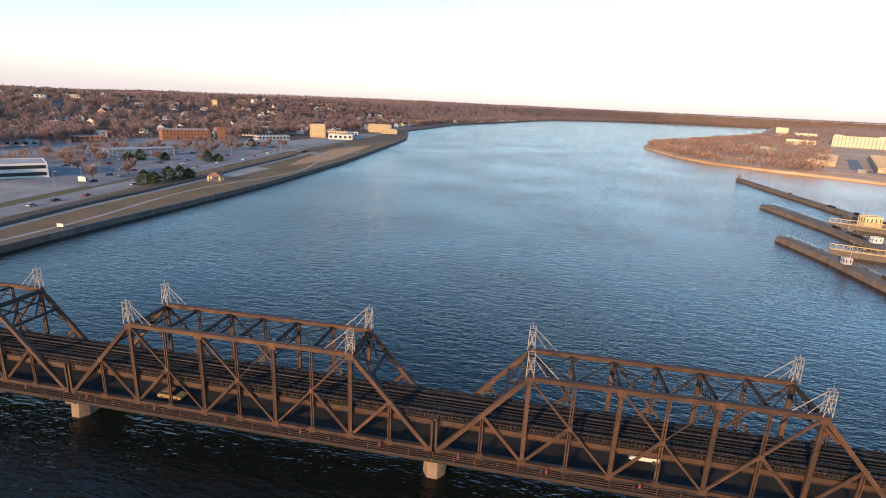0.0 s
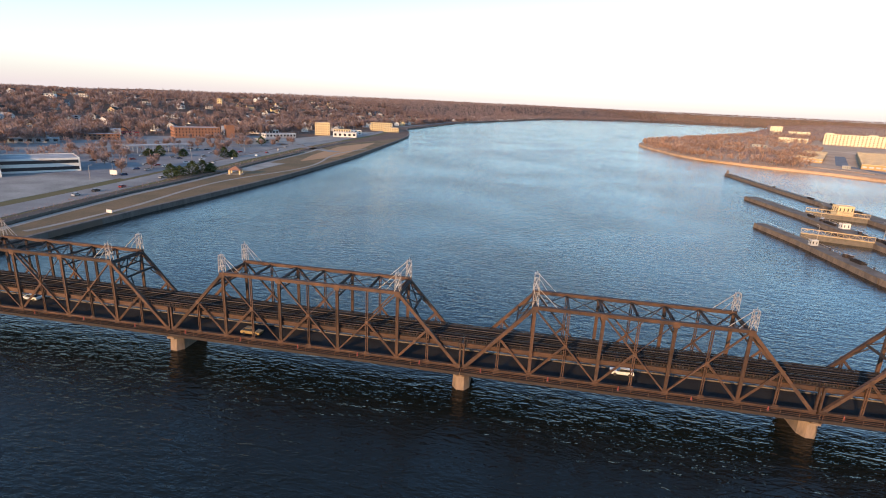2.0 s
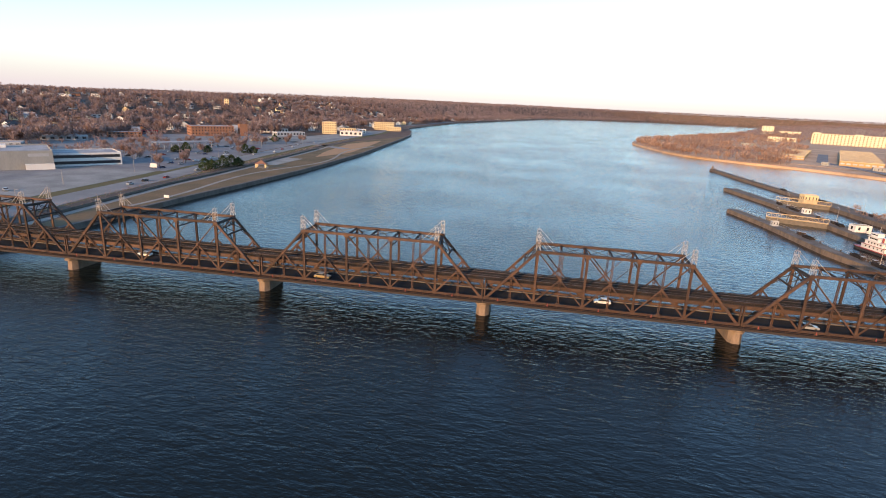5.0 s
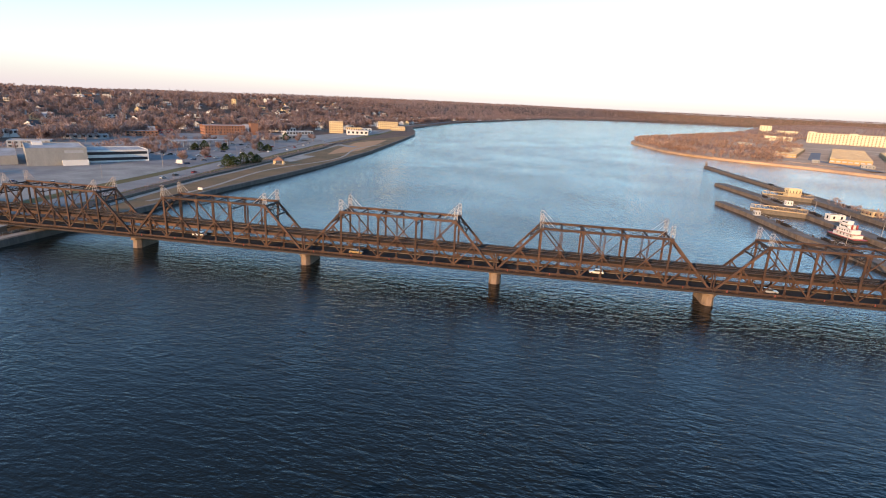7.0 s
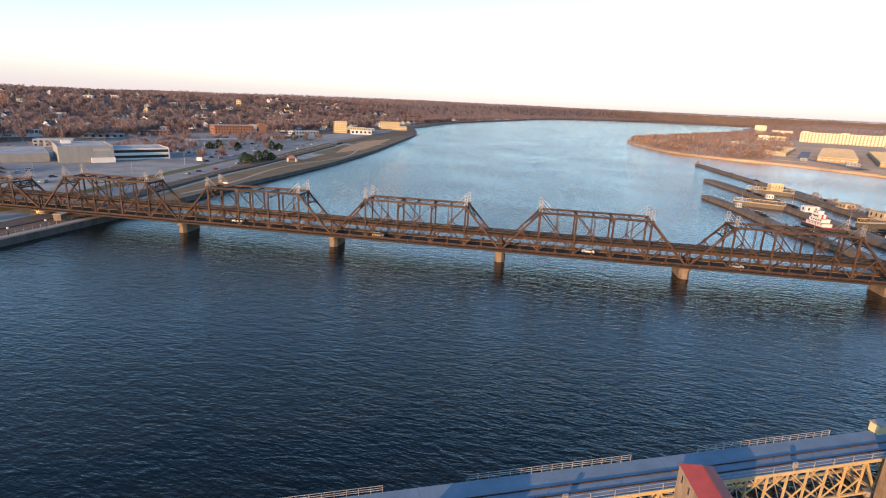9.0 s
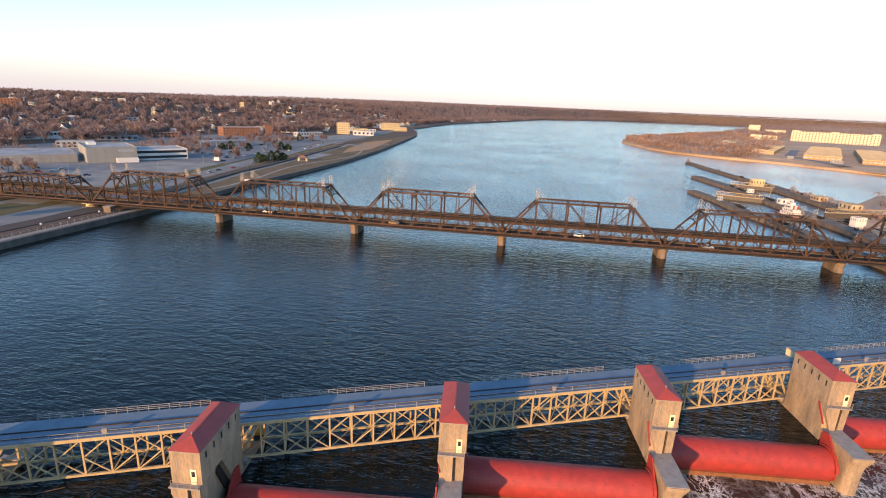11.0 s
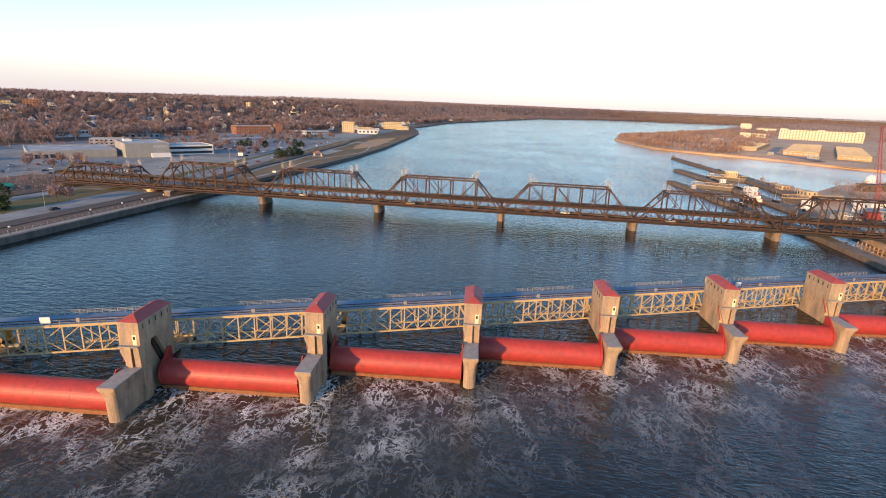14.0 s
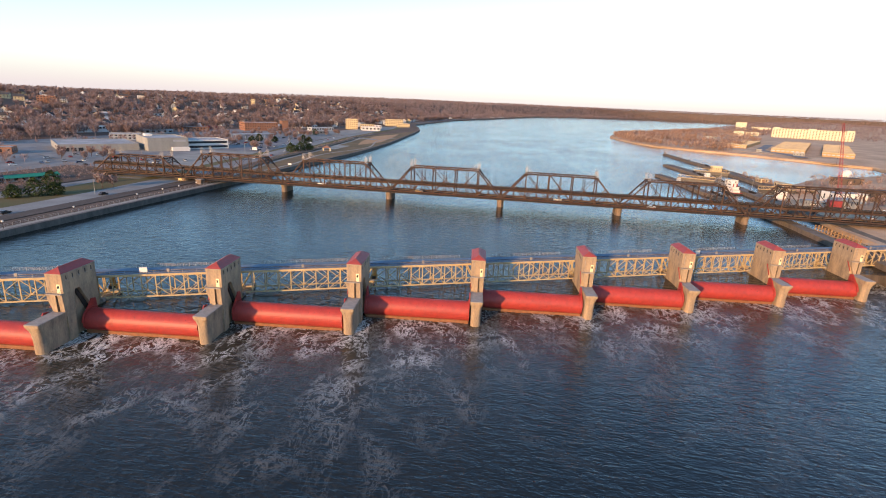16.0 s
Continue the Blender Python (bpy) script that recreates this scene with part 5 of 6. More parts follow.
trees = [bare_tree(1, 7.5), bare_tree(2, 9.0)]
spots = [(-222, 30), (-226, 27)]
rng = random.Random(8)
while len(spots) < 64:
    y = rng.uniform(90, 560)
    x = lerp_table(BANK, y) - lerp_table(ROADF, y) - rng.uniform(6, 130)
    if (x + 345) ** 2 + (y - 244) ** 2 < 58 ** 2 or (x + 396) ** 2 + (y - 200) ** 2 < 62 ** 2 or (x + 311) ** 2 + (y - 262) ** 2 < 34 ** 2 or (y < 245 and x > -318) or (x + 338) ** 2 + (y - 392) ** 2 < 34 ** 2:
        continue
    spots.append((x, y))
for i, (x, y) in enumerate(spots):
    m = pose(x, y, G, 0, 0, rng.uniform(0, 360))
    if i < 2:
        trees[i].matrix_basis = m
    else:
        copy_thing(trees[i % 2], m)
ever = [evergreen(3, 9.0, 4.6), evergreen(4, 6.5, 4.2)]
for i, (x, y) in enumerate([(-228, 286), (-231, 277), (-226, 294), (-224, 300), (-229, 266), (-322, 360), (-316, 366), (-300, 374), (-269, 386), (-264, 392), (-312, 526), (-240, -11), (-235, -4), (-230, 2), (-250, 20)]):
    m = pose(x, y, G, 0, 0, i * 47)
    if i < 2:
        ever[i].matrix_basis = m
    else:
        copy_thing(ever[i % 2], m)


# ---- cars ----
def car_kind(paint):
    c = tagged(new("car"), "", "car", "cars")
    b = part("body", Shape().slab([(-2.2, 0.35), (2.2, 0.35), (2.25, 0.8), (1.2, 0.95), (-2.1, 1.0), (-2.25, 0.7)], "y", -0.88, 0.88), paint, c)
    part("cabin", Shape().slab([(-1.9, 0.98), (1.1, 0.95), (0.4, 1.45), (-1.4, 1.48)], "y", -0.76, 0.76), M["glass"], c)
    part("roof", Shape().box(-1.35, -0.72, 1.47, 0.38, 0.72, 1.52), paint, c)
    wm = Shape().tube((0, -0.12, 0), (0, 0.12, 0), 0.33, 12).mesh("wheel", M["black"])
    for x in (-1.4, 1.4):
        for y in (-0.82, 0.82):
            part("wheel", wm, None, c, m=pose(x, y, 0.33))
    return c


paints = [("white", (0.7, 0.7, 0.68)), ("silver-grey", (0.35, 0.36, 0.37)), ("black", (0.02, 0.02, 0.022)), ("dark red", (0.25, 0.02, 0.02)), ("dark blue", (0.03, 0.05, 0.12)), ("golden tan", (0.33, 0.23, 0.10))]
cars = [(n, car_kind(mat(n + " car paint", c, None, 0.3, 0.2, 3.0, 0.5, 0.0, spec=0.6))) for n, c in paints]
cused = set()


def place_car(i, x, y, z, rz, where):
    n, c = cars[i]
    m = pose(x, y, z, 0, 0, rz)
    if i in cused:
        c = copy_thing(c, m)
    cused.add(i)
    c.matrix_basis = m
    c["label"] = f"{n} saloon car {where}"


rng = random.Random(21)
for k in range(8):
    y0 = 262 + k * 24
    for j in range(9):
        if rng.random() < 0.55:
            x = lerp_table(BANK, y0) - lerp_table(ROADF, y0) - 14 - j * 9
            if (x + 311) ** 2 + (y0 - 262) ** 2 > 36 ** 2 and (x + 338) ** 2 + (y0 - 392) ** 2 > 34 ** 2:
                place_car(rng.choice((0, 1, 1, 2, 3, 4)), x, y0 + rng.uniform(-2, 2), G + 0.19, 62 + rng.choice((0, 180)), "in the parking lot")
for y in (194, 208, 224, 262, 330, 345, 380, 410, 440, 470, 500, 540):
    place_car(rng.choice((0, 1, 2, 3)), lerp_table(BANK, y) - lerp_table(ROADN, y) - rng.choice((4, 8, 12)), y, G + 0.21, 97, "on the riverside road")
for y in (-40, 10):
    place_car(2, lerp_table(BANK, y) - lerp_table(ROADN, y) - 5, y, G + 0.21, 88, "on the riverside road")
for i, (x, lane) in enumerate(((-58.0, 0), (20.5, 1), (70.0, 0), (-118.0, 1))):
    place_car((5, 0, 1, 0)[i], x, Y0 + (2.9, 5.9)[lane], ZD + 0.01, 0 if lane == 0 else 180, "on the bridge's road deck")

# parking-lot lamp posts
lp = thing("street_lamp", "tall slim grey street lamp", "street lamp", group="street lamps")
part("pole", Shape().tube((0, 0, 0), (0, 0, 9), 0.13, 7, 0.08), M["mast"], lp)
part("arm", Shape().beam((0, 0, 8.9), (2.2, 0, 9.2), 0.1, 0.1), M["mast"], lp)
part("lamp", Shape().box(1.6, -0.2, 9.1, 2.6, 0.2, 9.3), M["mast"], lp)
for i, (x, y) in enumerate([(-262, 238), (-268, 262), (-282, 290), (-296, 330), (-260, 330), (-270, 400), (-282, 440), (-258, 180), (-300, 150), (-264, 500), (-220, 120), (-215, 10), (-218, -60)]):
    if i == 0:
        lp.matrix_basis = pose(x, y, G)
    else:
        copy_thing(lp, pose(x, y, G, 0, 0, 35 * i))
bb = thing("billboard", "small sunlit white billboard by the road", "billboard", pose(-262, 256, G, 0, 0, 10))
part("panel", Shape().box(-2.2, -0.15, 1.2, 2.2, 0.15, 4.0), M["white"], bb)
for x in (-1.05, 1.05):
    part("post", Shape().box(x - 0.15, -0.12, 0, x + 0.15, 0.12, 1.2), M["dark"], bb)


# ---- island and lock ----
M["lockcap"] = mat("stained_lock_coping", (0.20, 0.17, 0.14), (0.10, 0.085, 0.072), 0.9, 0, 5.0, 0.4, 0.3, spec=0.05)


def wall_run(name, label, pts, width, z):
    """A lock wall along pts with a pale coping and a handrail."""
    w = thing(name, label, "lock wall")
    body, cap, rl = Shape(), Shape(), Shape()
    for (x0, y0), (x1, y1) in zip(pts, pts[1:]):
        body.beam((x0, y0, (z - 8) / 2), (x1, y1, (z - 8) / 2), width, z + 8)
        cap.beam((x0, y0, z + 0.06), (x1, y1, z + 0.06), width + 0.3, 0.12)
        n = max(1, int(math.hypot(x1 - x0, y1 - y0) / 6))
        d = Vector((x1 - x0, y1 - y0, 0)).normalized()
        o = Vector((d.y, -d.x, 0)) * (width / 2 - 0.4)
        for i in range(n):
            p = Vector((x0, y0, z + 0.1)).lerp(Vector((x1, y1, z + 0.1)), i / n) - o
            rl.beam(p, p + Vector((0, 0, 1.1)), 0.09, 0.09)
        rl.beam(Vector((x0, y0, z + 1.15)) - o, Vector((x1, y1, z + 1.15)) - o, 0.07, 0.07)
    part("body", body, M["lockwall"], w)
    part("coping", cap, M["lockcap"], w)
    part("handrail", rl, M["mast"], w)
    return w


LZ = 2.2
wall_run("lock_wall", "weathered tan concrete lock wall with a bent tip", [(120, 267), (125, 231), (128, 175), (137, 130), (141, 69), (142, -20)], 6, LZ)
wall_run("lock_wall", "broad weathered concrete middle lock wall", [(153, 370), (160, 302), (161, 258), (163, 213), (166, 100), (170, -20)], 9, LZ)
wall_run("lock_wall", "long slim concrete guide wall of the lock", [(189, 530), (192, 440), (197, 355)], 5, LZ)
wall_run("lock_wall", "broad concrete land wall of the lock", [(197, 355), (199, 300), (200, 205), (202, 60)], 13, LZ)
tip = Shape().tube((189, 530, LZ), (189, 530, LZ + 3), 1.2, 10)
tp = thing("wall_beacon", "small concrete beacon base at the wall's tip", "beacon")
part("base", tip, M["stone"], tp)


def lock_gate(p, q, label):
    g = thing("lock_gate", label, "lock gate", group="lock gates")
    p, q = Vector(p), Vector(q)
    part("leaf", Shape().beam(p - Vector((0, 0, 2.2)), q - Vector((0, 0, 2.2)), 1.0, 4.2), M["damp"], g)
    n = 12
    part("top_chord", Shape().beam(p + Vector((0, 0, 2.2)), q + Vector((0, 0, 2.2)), 0.35, 0.3), M["cream"], g)
    part("walkway", Shape().beam(p, q, 2.4, 0.3), M["cream"], g)
    for i in range(n + 1):
        c = p.lerp(q, i / n)
        part("upright", Shape().beam(c, c + Vector((0, 0, 2.2)), 0.16, 0.16), M["cream"], g)
        if i < n:
            d = p.lerp(q, (i + 1) / n)
            part("brace", Shape().beam(c + Vector((0, 0, 2.2 if i % 2 else 0)), d + Vector((0, 0, 0 if i % 2 else 2.2)), 0.12, 0.12), M["cream"], g)
    return g


lock_gate((131, 247, LZ + 0.6), (158, 237, LZ + 0.6), "cream steel lock gate with a trussed walkway")
lock_gate((165, 318, LZ + 0.6), (193, 305, LZ + 0.6), "cream steel lock gate across the wide chamber")
lock_gate((170, 184, LZ + 2.4), (212, 193, LZ + 2.4), "pale green-yellow footbridge over the lock")
building("lock_house", "small tan lock control house", pose(185, 318, LZ + 1.0, 0, 0, 5), 9, 6, 4, M["tanwall"], M["paleroof"], floors=1, bays=4, ww=0.25)
for x, y, w, d, h, lab in ((166, 224, 8, 5, 3.2, "small white hut on the lock wall"), (162, 270, 4, 3, 2.6, "small pale hut on the lock wall"), (125, 222, 3, 2.5, 2.4, "small grey hut on the lock wall"), (199, 250, 6, 10, 3, "rust-brown shed on the land wall"), (200, 215, 7, 12, 4, "dark brown shed on the land wall")):
    building("lock_hut", lab, pose(x, y, LZ + 0.12, 0, 0, 4), w, d, h, M["white"] if "white" in lab or "pale" in lab else (M["shedroof"] if "brown" in lab else M["greywall"]), M["shedroof"], floors=1, bays=2, parapet=0.2, category="hut", ww=0.25)
for x, y, w, d, h, lab in ((208, 150, 22, 12, 6, "white metal shed by the lock"), (196, 128, 14, 9, 5, "white low workshop by the lock"), (228, 120, 16, 10, 5, "pale workshop with a flat roof"), (176, 128, 7, 5, 3, "small white site office"), (240, 165, 24, 12, 7, "dark brown storehouse by the lock"), (270, 262, 22, 10, 5, "dark brown barn near the dome"), (176, 163, 6, 4, 2.6, "white metal shed beside the footbridge")):
    building("workshop", lab, pose(x, y, 3.6, 0, 0, 12), w, d, h, M["bark"] if "brown" in lab else (M["white"] if "metal" in lab else M["hall"]), M["darkroof"] if "brown" in lab else M["paleroof"], floors=1, bays=4, parapet=0.3, category="workshop", ww=0.18)

# towboat in the lock chamber
tw = thing("towboat", "white and red river towboat with a tall pilothouse", "towboat", pose(153, 187, 0, 0, 0, 100) @ Matrix.Scale(0.78, 4))
part("hull", Shape().prism([(-12, -4.2), (9, -4.2), (12, -3.2), (12, 3.2), (9, 4.2), (-12, 4.2)], -1.2, 1.4), M["black"], tw, "black steel hull")
part("deck_stripe", Shape().prism([(-12.05, -4.25), (9, -4.25), (12.05, -3.25), (12.05, 3.25), (9, 4.25), (-12.05, 4.25)], 1.41, 1.75), M["crane"], tw, "red deck edge")
for z, x0, x1, y, col in ((1.76, -9, 7, 3.4, "white"), (4.2, -7, 5.5, 2.9, "white"), (6.6, -3, 4.5, 2.4, "white")):
    lvl = part("deckhouse", Shape().box(x0, -y, z, x1, y, z + 2.3), M["white"], tw)
    part("deck_roof", Shape().box(x0 - 0.4, -y - 0.4, z + 2.3, x1 + 0.4, y + 0.4, z + 2.44), M["crane"] if z < 4 else M["white"], lvl)
    for i in range(5):
        for sy in (-1, 1):
            part("window", Shape().box(x0 + 1 + i * (x1 - x0 - 2) / 5, sy * y - 0.05, z + 1.0, x0 + 1.9 + i * (x1 - x0 - 2) / 5, sy * y + 0.05, z + 1.8), M["glass"], lvl)
ph = part("pilothouse", Shape().prism([(-1, -1.9), (3.6, -1.9), (3.6, 1.9), (-1, 1.9)], 9.05, 11.2, 1.06), M["white"], tw)
part("pane", Shape().box(3.62, -1.7, 10.0, 3.7, 1.7, 10.9).box(-0.8, -1.98, 10.0, 3.4, -1.92, 10.9).box(-0.8, 1.92, 10.0, 3.4, 1.98, 10.9), M["glass"], ph)
part("mast", Shape().tube((0.5, 0, 11.2), (0.5, 0, 15), 0.12, 6).beam((0.5, -1.4, 13), (0.5, 1.4, 13), 0.1, 0.1), M["mast"], tw)
for sy in (-1.6, 1.6):
    part("funnel", Shape().tube((-5, sy, 6.6), (-5, sy, 9.6), 0.5, 10), M["crane"], tw)

# red lattice crane
cr = thing("lattice_crane", "tall red lattice-boom crane by the lock", "crane", pose(187, 120, 3.6))
part("carrier", Shape().box(-3, -2.2, 0.9, 4, 2.2, 2.6), M["crane"], cr)
for yy in (-2.4, 2.4):
    part("track", Shape().box(-4, yy - 0.5, 0, 4, yy + 0.5, 1.1), M["black"], cr)
part("cab", Shape().box(-3.5, -1.8, 2.6, 3.2, 1.8, 5.0), M["crane"], cr)
base, topp = Vector((2, 0, 4)), Vector((-1, 9, 50))
ax = (topp - base).normalized()
sx, sy = ax.orthogonal().normalized(), ax.cross(ax.orthogonal().normalized())
bs = Shape()
cor = [(sx * a + sy * b) * 0.95 for a, b in ((1, 1), (-1, 1), (-1, -1), (1, -1))]
for c in cor:
    bs.beam(base + c, topp + c * 0.4, 0.15, 0.15)
for i in range(26):
    for j in range(4):
        p, q = base.lerp(topp, i / 26), base.lerp(topp, (i + 1) / 26)
        bs.beam(p + cor[j] * (1 - 0.6 * i / 26), q + cor[(j + 1) % 4] * (1 - 0.6 * (i + 1) / 26), 0.07, 0.07)
part("boom", bs, M["crane"], cr)
part("stay", Shape().beam((-3, 0, 5), tuple(topp), 0.07, 0.07), M["dark"], cr)
tk = thing("dome_tank", "white domed storage tank", "tank", pose(300, 318, 3.4))
sph = bmesh.new(); bmesh.ops.create_uvsphere(sph, u_segments=20, v_segments=10, radius=4.6)
bmesh.ops.delete(sph, geom=[v for v in sph.verts if v.co.z < -0.1], context="VERTS")
dm = bpy.data.meshes.new("dome"); sph.to_mesh(dm); sph.free(); dm.materials.append(M["white"])
part("dome", dm, None, tk, m=pose(0, 0, 3))
part("drum", Shape().tube((0, 0, -0.5), (0, 0, 3), 4.6, 20), M["white"], tk)

# pale limestone storehouse with its rows of windows, and brick sheds before it
big = building("arsenal_storehouse", "very long pale-yellow limestone storehouse with rows of windows", pose(778, 1372, 3.5, 0, 0, -30), 186, 30, 25, M["paleyellow"], M["paleroof"], floors=6, bays=26, parapet=0.8, sides=False, ww=0.34)
for x in (-84, 0, 84):
    part("pavilion", Shape().box(x - 8, -14.6, 25.2, x + 8, 14.6, 28.5), M["paleyellow"], big)
for i in range(27):
    part("pilaster", Shape().box(-93 + i * 7.15 - 0.5, -15.5, -2, -93 + i * 7.15 + 0.5, -15.0, 25), M["paleyellow"], big)


def shed(m, w, l, h, label):
    s = thing("brick_shed", label, "shed", m, group="brick sheds")
    part("wall", Shape().box(-w / 2, -l / 2, -2, w / 2, l / 2, h), M["shedwall"], s)
    nb = int(l / 24)
    for i in range(nb):
        y = -l / 2 + (i + 0.5) * l / nb
        part("roof", Shape().slab([(y - l / nb / 2 + 0.5, h), (y + l / nb / 2 - 0.5, h), (y + l / nb / 2 - 0.5, h + 0.5), (y - l / nb / 2 + 0.5, h + 1.0)], "x", -w / 2 - 0.3, w / 2 + 0.3), M["shedroof"], s)
    for i in range(7):
        x = -w / 2 + (i + 0.5) * w / 7
        part("window", Shape().box(x - w / 20, -l / 2 - 0.08, h * 0.4, x + w / 20, -l / 2 + 0.05, h * 0.7), M["greywall"], s)
    return s


shed(pose(474, 802, 4, 0, 0, -27), 44, 340, 6, "long ochre-brick shed with stepped tan roofs")
shed(pose(521, 757, 4, 0, 0, -27), 38, 340, 6, "broad ochre-brick shed with stepped tan roofs")
shed(pose(404, 832, 4, 0, 0, -27), 30, 230, 5, "lower brick shed beside a service road")
for x, y, w, d, h, lab in ((300, 690, 16, 9, 4, "pale low shed on the island"), (424, 1080, 26, 12, 5, "pale-grey white-trimmed flat store on the island"), (600, 1400, 26, 14, 12, "pale yellow brick store"), (648, 1432, 34, 14, 10, "pale yellow gabled store on the island"), (900, 2200, 40, 20, 30, "far pale apartment tower"), (960, 2150, 70, 20, 14, "far pale low apartment block"), (392, 606, 14, 8, 4, "white container by the shore"), (356, 650, 8, 5, 4, "small white shed by the shore")):
    building("island_store", lab, pose(x, y, 4, 0, 0, -20), w, d, h, M["hall"] if "white" in lab or "low shed" in lab else M["paleyellow"], M["paleroof"], floors=max(1, int(h / 4)), bays=4, parapet=0.3, ww=0.16, category="storehouse")
strip("shore_bank", M["island"], "sandy brown shore of the island", rows_of(340, 1500, 12, [(0, 0.5)], [(340, 14), (1500, 10)]), 2.7, "shore", SHORE, 1)
strip("island_clearing", M["island"], "tan cleared ground on the island", rows_of(600, 1150, 25, [(600, 40), (760, 120), (1150, 60)], [(600, 260), (760, 330), (1150, 420)]), 4.45, "ground", SHORE, 1)
strip("island_street", M["lotgrey"], "grey service street between the sheds", [(560, 22, 36), (700, 155, 170), (900, 285, 300)], 4.6, "street", SHORE, 1)
for i in range(14):
    place_car(rng.choice((0, 0, 1, 2)), 175 + rng.uniform(0, 60), 85 + rng.uniform(0, 50), 3.9, rng.uniform(0, 180), "parked by the lock")


# ---- small things ----
pl = []
rng = random.Random(31)
for i in range(620):
    y = rng.uniform(-18, 94)
    d = rng.uniform(76, 133)
    pl.append((lerp_table(BANK, y) - d, y, G + 0.5, rng.uniform(1.2, 3.2), 16))
for i in range(700):
    y = rng.uniform(60, 620)
    pl.append((lerp_table(BANK, y) - lerp_table(RAILD, y) - rng.uniform(4, 9), y, G + 0.3, rng.uniform(0.8, 2.2), 12))
woods("brush", "russet brush along the railway and the slope", pl, 9, M["twig"])
pl = []
while len(pl) < 420:
    y = rng.uniform(60, 640)
    x = lerp_table(BANK, y) - rng.uniform(150, 330)
    if (x + 352) ** 2 + (y - 225) ** 2 < 62 ** 2 or (x + 400) ** 2 + (y - 200) ** 2 < 55 ** 2 or (x + 321) ** 2 + (y - 258) ** 2 < 32 ** 2 or noise.noise((x * 0.02, y * 0.02, 5)) < 0.05:
        continue
    pl.append((x, y, G, rng.uniform(4, 9), 34))
woods("town_trees", "bare brown trees between the town's blocks", pl, 12, M["twig"])
for i in range(46):
    x, y = rng.uniform(-400, -262), rng.uniform(60, 175)
    if (x + 390) ** 2 + (y - 203) ** 2 < 52 ** 2 or (x + 342) ** 2 + (y - 230) ** 2 < 40 ** 2 or x > lerp_table(BANK, y) - lerp_table(ROADF, y) - 12 or (y < 98 and x > lerp_table(BANK, y) - 140):
        continue
    place_car(rng.choice((0, 1, 1, 2, 3, 4)), x, y, G + 0.3, rng.choice((-28, 152, 62)), "parked in the town")

cone = thing("traffic_cone", "small red traffic cone on the bridge walkway", "traffic cone", group="traffic cones")
part("cone", Shape().tube((0, 0, 0.06), (0, 0, 0.85), 0.2, 8, 0.06), M["crane"], cone)
part("foot", Shape().box(-0.26, -0.26, 0, 0.26, 0.26, 0.06), M["black"], cone)
n = 0
for x in PIERS[1:5]:
    for k in range(5):
        m = pose(x + 4 + k * 13, Y0 - 0.9, ZD + 0.08)
        if n == 0:
            cone.matrix_basis = m
        else:
            copy_thing(cone, m)
        n += 1


def board(x, y, z, rz, w, h, label):
    g = thing("sign_board", label, "sign", pose(x, y, z, 0, 0, rz), group="sign boards")
    part("panel", Shape().box(-w / 2, -0.06, 0.3, w / 2, 0.06, 0.3 + h), M["white"], g)
    for sx in (-w / 3, w / 3):
        part("post", Shape().box(sx - 0.05, -0.05, -0.6, sx + 0.05, 0.05, 0.3), M["mast"], g)


for k, off in ((2.28, 0.9), (-2.66, 0.9)):
    p = SB0 + DSTEP * k
    board(p.x, p.y - 0.9, STZ + 0.95, ANG, 1.9, 1.3, "plain white notice board on the service bridge railing")
p = SB0 + DSTEP * 2.1 + DN * 5.2
ct = thing("deck_hut", "small tan hut on the service deck", "hut", pose(p.x, p.y, STZ + 0.5, 0, 0, ANG))
part("wall", Shape().box(-1.1, -0.8, 0, 1.1, 0.8, 1.5), M["tanwall"], ct)
part("roof", Shape().box(-1.25, -0.95, 1.5, 1.25, 0.95, 1.62), M["ctop"], ct)
for k in (-3, -1):
    p = SB0 + DSTEP * (k + 0.07) + DN * 2.0
    hz = thing("hoist_trolley", "orange hoist trolley under the service deck", "hoist", pose(p.x, p.y, 2.6, 0, 0, ANG), group="hoists")
    part("body", Shape().box(-0.9, -0.7, 0, 0.9, 0.7, 1.2).box(-0.5, -0.5, 1.2, 0.5, 0.5, 4.0), mat("orange_hoist_paint", (0.55, 0.25, 0.04), None, 0.5), hz)
    part("drum", Shape().tube((-0.7, -0.9, 0.6), (0.7, -0.9, 0.6), 0.4, 12), M["dark"], hz)
for i in range(7):
    lg = thing("driftwood_log", "bleached driftwood log afloat above the gate", "log", dam_matrix(-2 if i < 4 else -3) @ pose(7 + 3.1 * (i % 4), 13.5 + 1.2 * math.sin(i * 2.1), 0.05, 0, 0, 25 * i), group="driftwood")
    part("trunk", Shape().tube((-1.8, 0, 0), (1.8, 0.2, 0.05), 0.1, 7, 0.05), M["bark"], lg)
    part("branch", Shape().tube((0.3, 0, 0), (1.0, 0.7, 0.25), 0.05, 5, 0.02), M["bark"], lg)

gl = thing("globe_lamp", "small white globe lamp on the promenade", "lamp", group="globe lamps")
part("post", Shape().tube((0, 0, 0), (0, 0, 2.6), 0.08, 6), M["dark"], gl)
gs = bmesh.new(); bmesh.ops.create_icosphere(gs, subdivisions=2, radius=0.42)
gm = bpy.data.meshes.new("globe"); gs.to_mesh(gm); gs.free(); gm.materials.append(M["white"])
part("globe", gm, None, gl, m=pose(0, 0, 2.9))
for i, y in enumerate((-60, -30, 5, 22, 34, 48)):
    m = pose(lerp_table(BANK, y) - 3.2, y, G + 0.12)
    if i == 0:
        gl.matrix_basis = m
    else:
        copy_thing(gl, m)

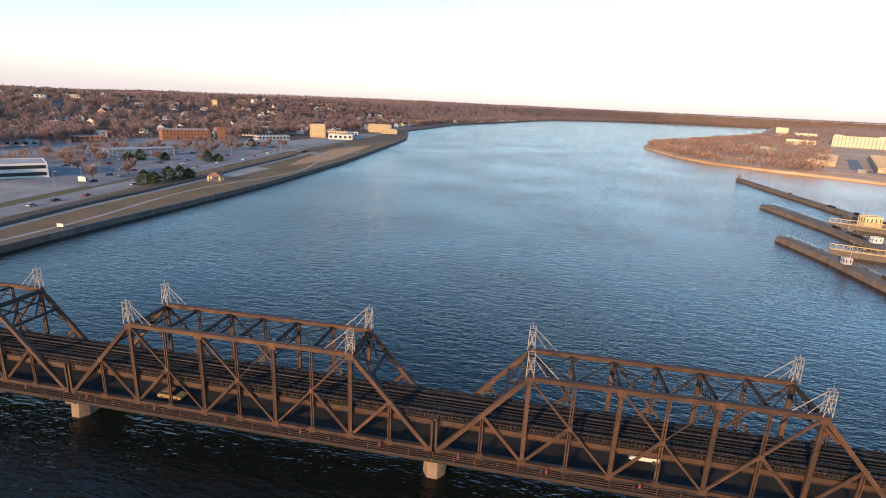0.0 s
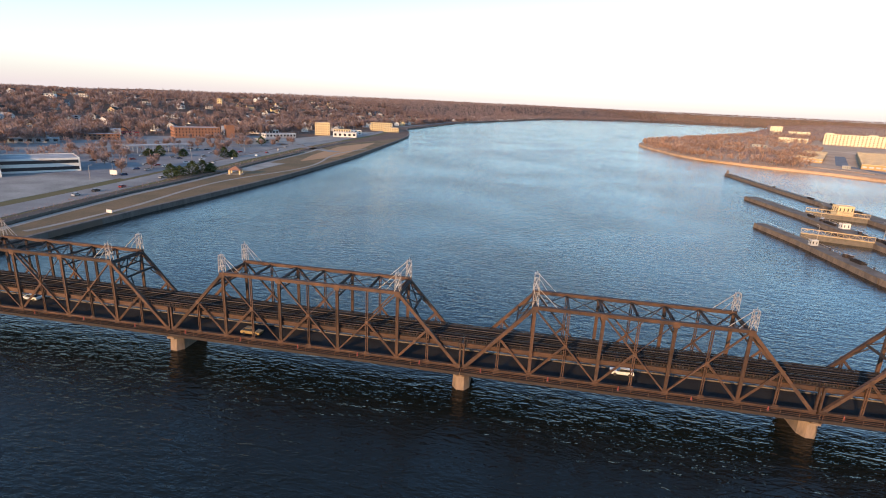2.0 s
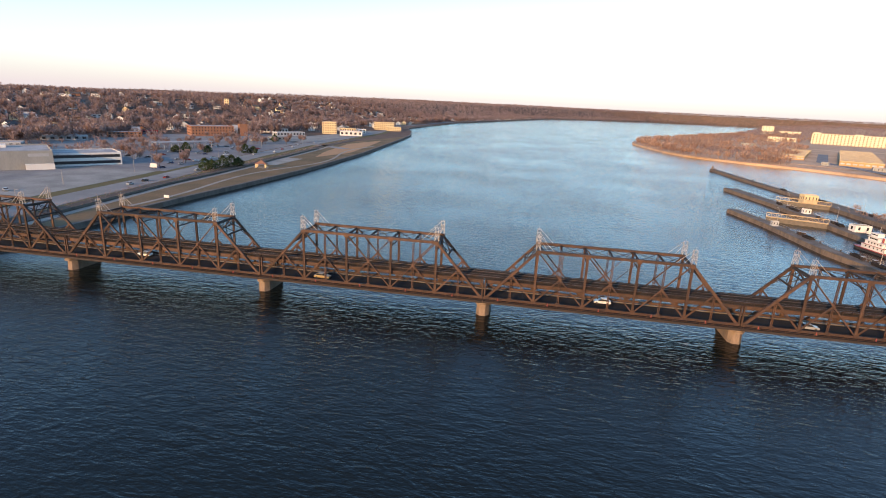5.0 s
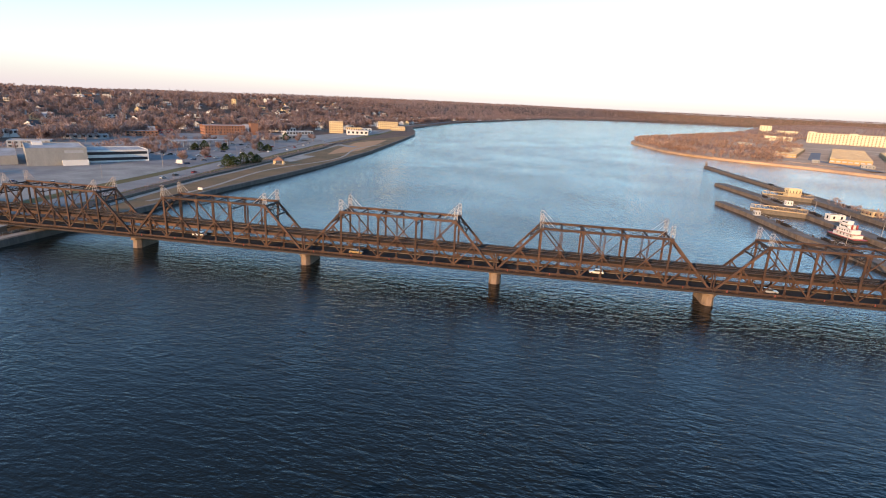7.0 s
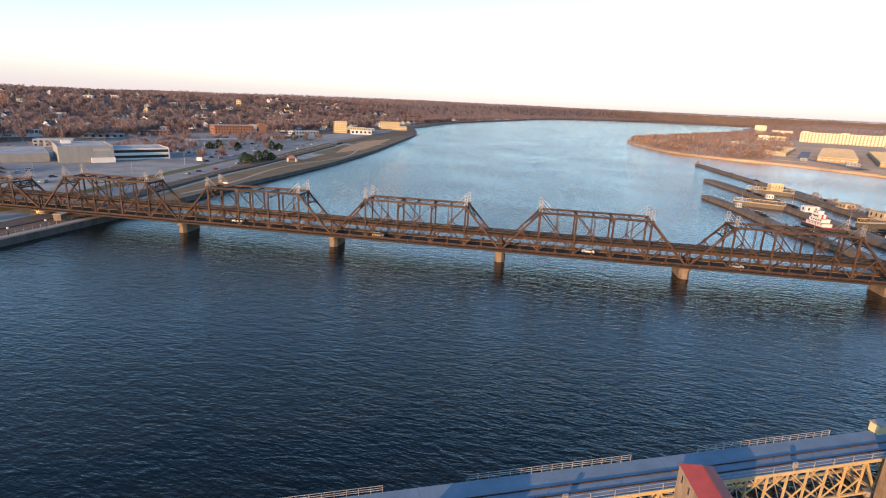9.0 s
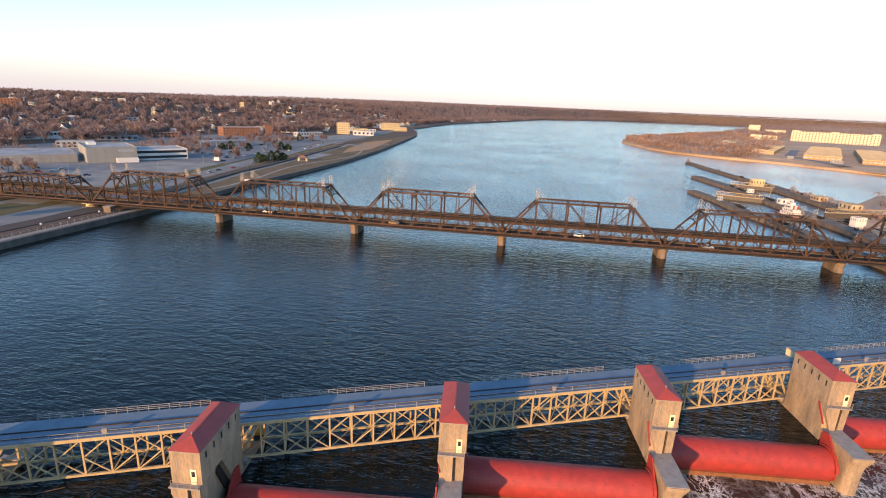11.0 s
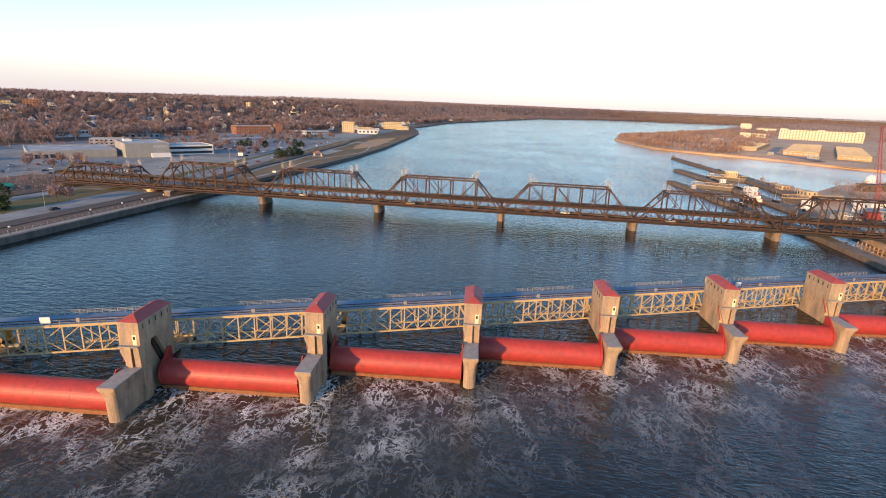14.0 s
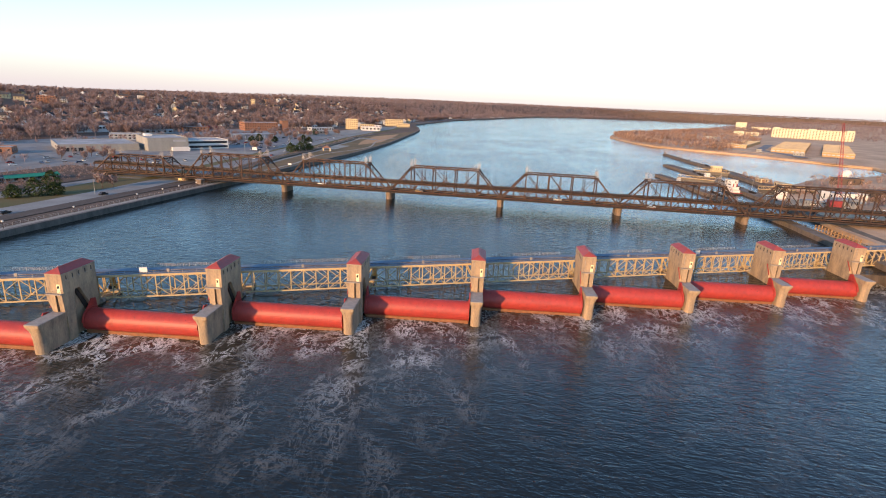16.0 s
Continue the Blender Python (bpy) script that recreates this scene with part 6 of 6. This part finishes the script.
# lock fittings: tall lamps, bollards, timber fender
for x, y in ((126, 222), (133, 150), (160, 290), (163, 240), (164, 180), (196, 345), (198, 280), (199, 230), (140, 100), (190, 460)):
    copy_thing(lp, pose(x, y, LZ + 0.1, 0, 0, 90))
bl = thing("bollard", "squat iron mooring bollard on the lock wall", "bollard", group="bollards")
part("post", Shape().tube((0, 0, 0), (0, 0, 0.8), 0.28, 10).tube((0, 0, 0.8), (0, 0, 1.0), 0.4, 10), M["dark"], bl)
for i in range(14):
    y = 60 + i * 14
    x = lerp_table([(-20, 142), (69, 141), (130, 137), (175, 128), (231, 125), (267, 120)], y)
    m = pose(x + 2.2, y, LZ + 0.12)
    if i == 0:
        bl.matrix_basis = m
    else:
        copy_thing(bl, m)
fd = thing("timber_fender", "ochre timber fender below the swing span", "fender")
tim = mat("ochre_timber", (0.34, 0.20, 0.09), (0.2, 0.12, 0.06), 0.9, 0, 1.0, 0.2, 0.4)
for i in range(14):
    part("pile", Shape().tube((149 + i * 0.25, 62 - i * 2.4, -5), (149 + i * 0.25, 62 - i * 2.4, 3.4 + 0.3 * (i % 3)), 0.32, 8), tim, fd)
for z in (0.8, 2.4):
    part("wale", Shape().beam((148.6, 62, z), (151.8, 30.5, z), 0.35, 0.4), tim, fd)

# fittings along the lock walls
cb = thing("control_cabinet", "small weathered steel cabinet on the lock wall", "cabinet", group="lock cabinets")
part("body", Shape().box(-0.8, -0.6, 0, 0.8, 0.6, 1.5), M["dark"], cb)
part("lid", Shape().box(-0.9, -0.7, 1.5, 0.9, 0.7, 1.6), M["mast"], cb)
tb2 = thing("timber_stack", "stack of dark timbers on the lock wall", "timber stack", group="timber stacks")
for i in range(4):
    part("timber", Shape().box(-3, -1.2 + i * 0.62, 0, 3, -0.65 + i * 0.62, 0.9 + 0.2 * (i % 2)), M["tie"], tb2)
rg = random.Random(77)
for k in range(34):
    (x0, y0), (x1, y1) = rg.choice((((125, 231), (137, 130)), ((160, 302), (163, 213)), ((163, 213), (166, 100)), ((197, 355), (200, 260)), ((192, 440), (197, 355))))
    u = rg.random()
    m = pose(x0 + (x1 - x0) * u + rg.uniform(-1.2, 1.2), y0 + (y1 - y0) * u, LZ + 0.12, 0, 0, 90 + rg.uniform(-12, 12))
    src = tb2 if k % 3 == 0 else cb
    if k < 2:
        (tb2 if k == 0 else cb).matrix_basis = m
    else:
        copy_thing(src, m)
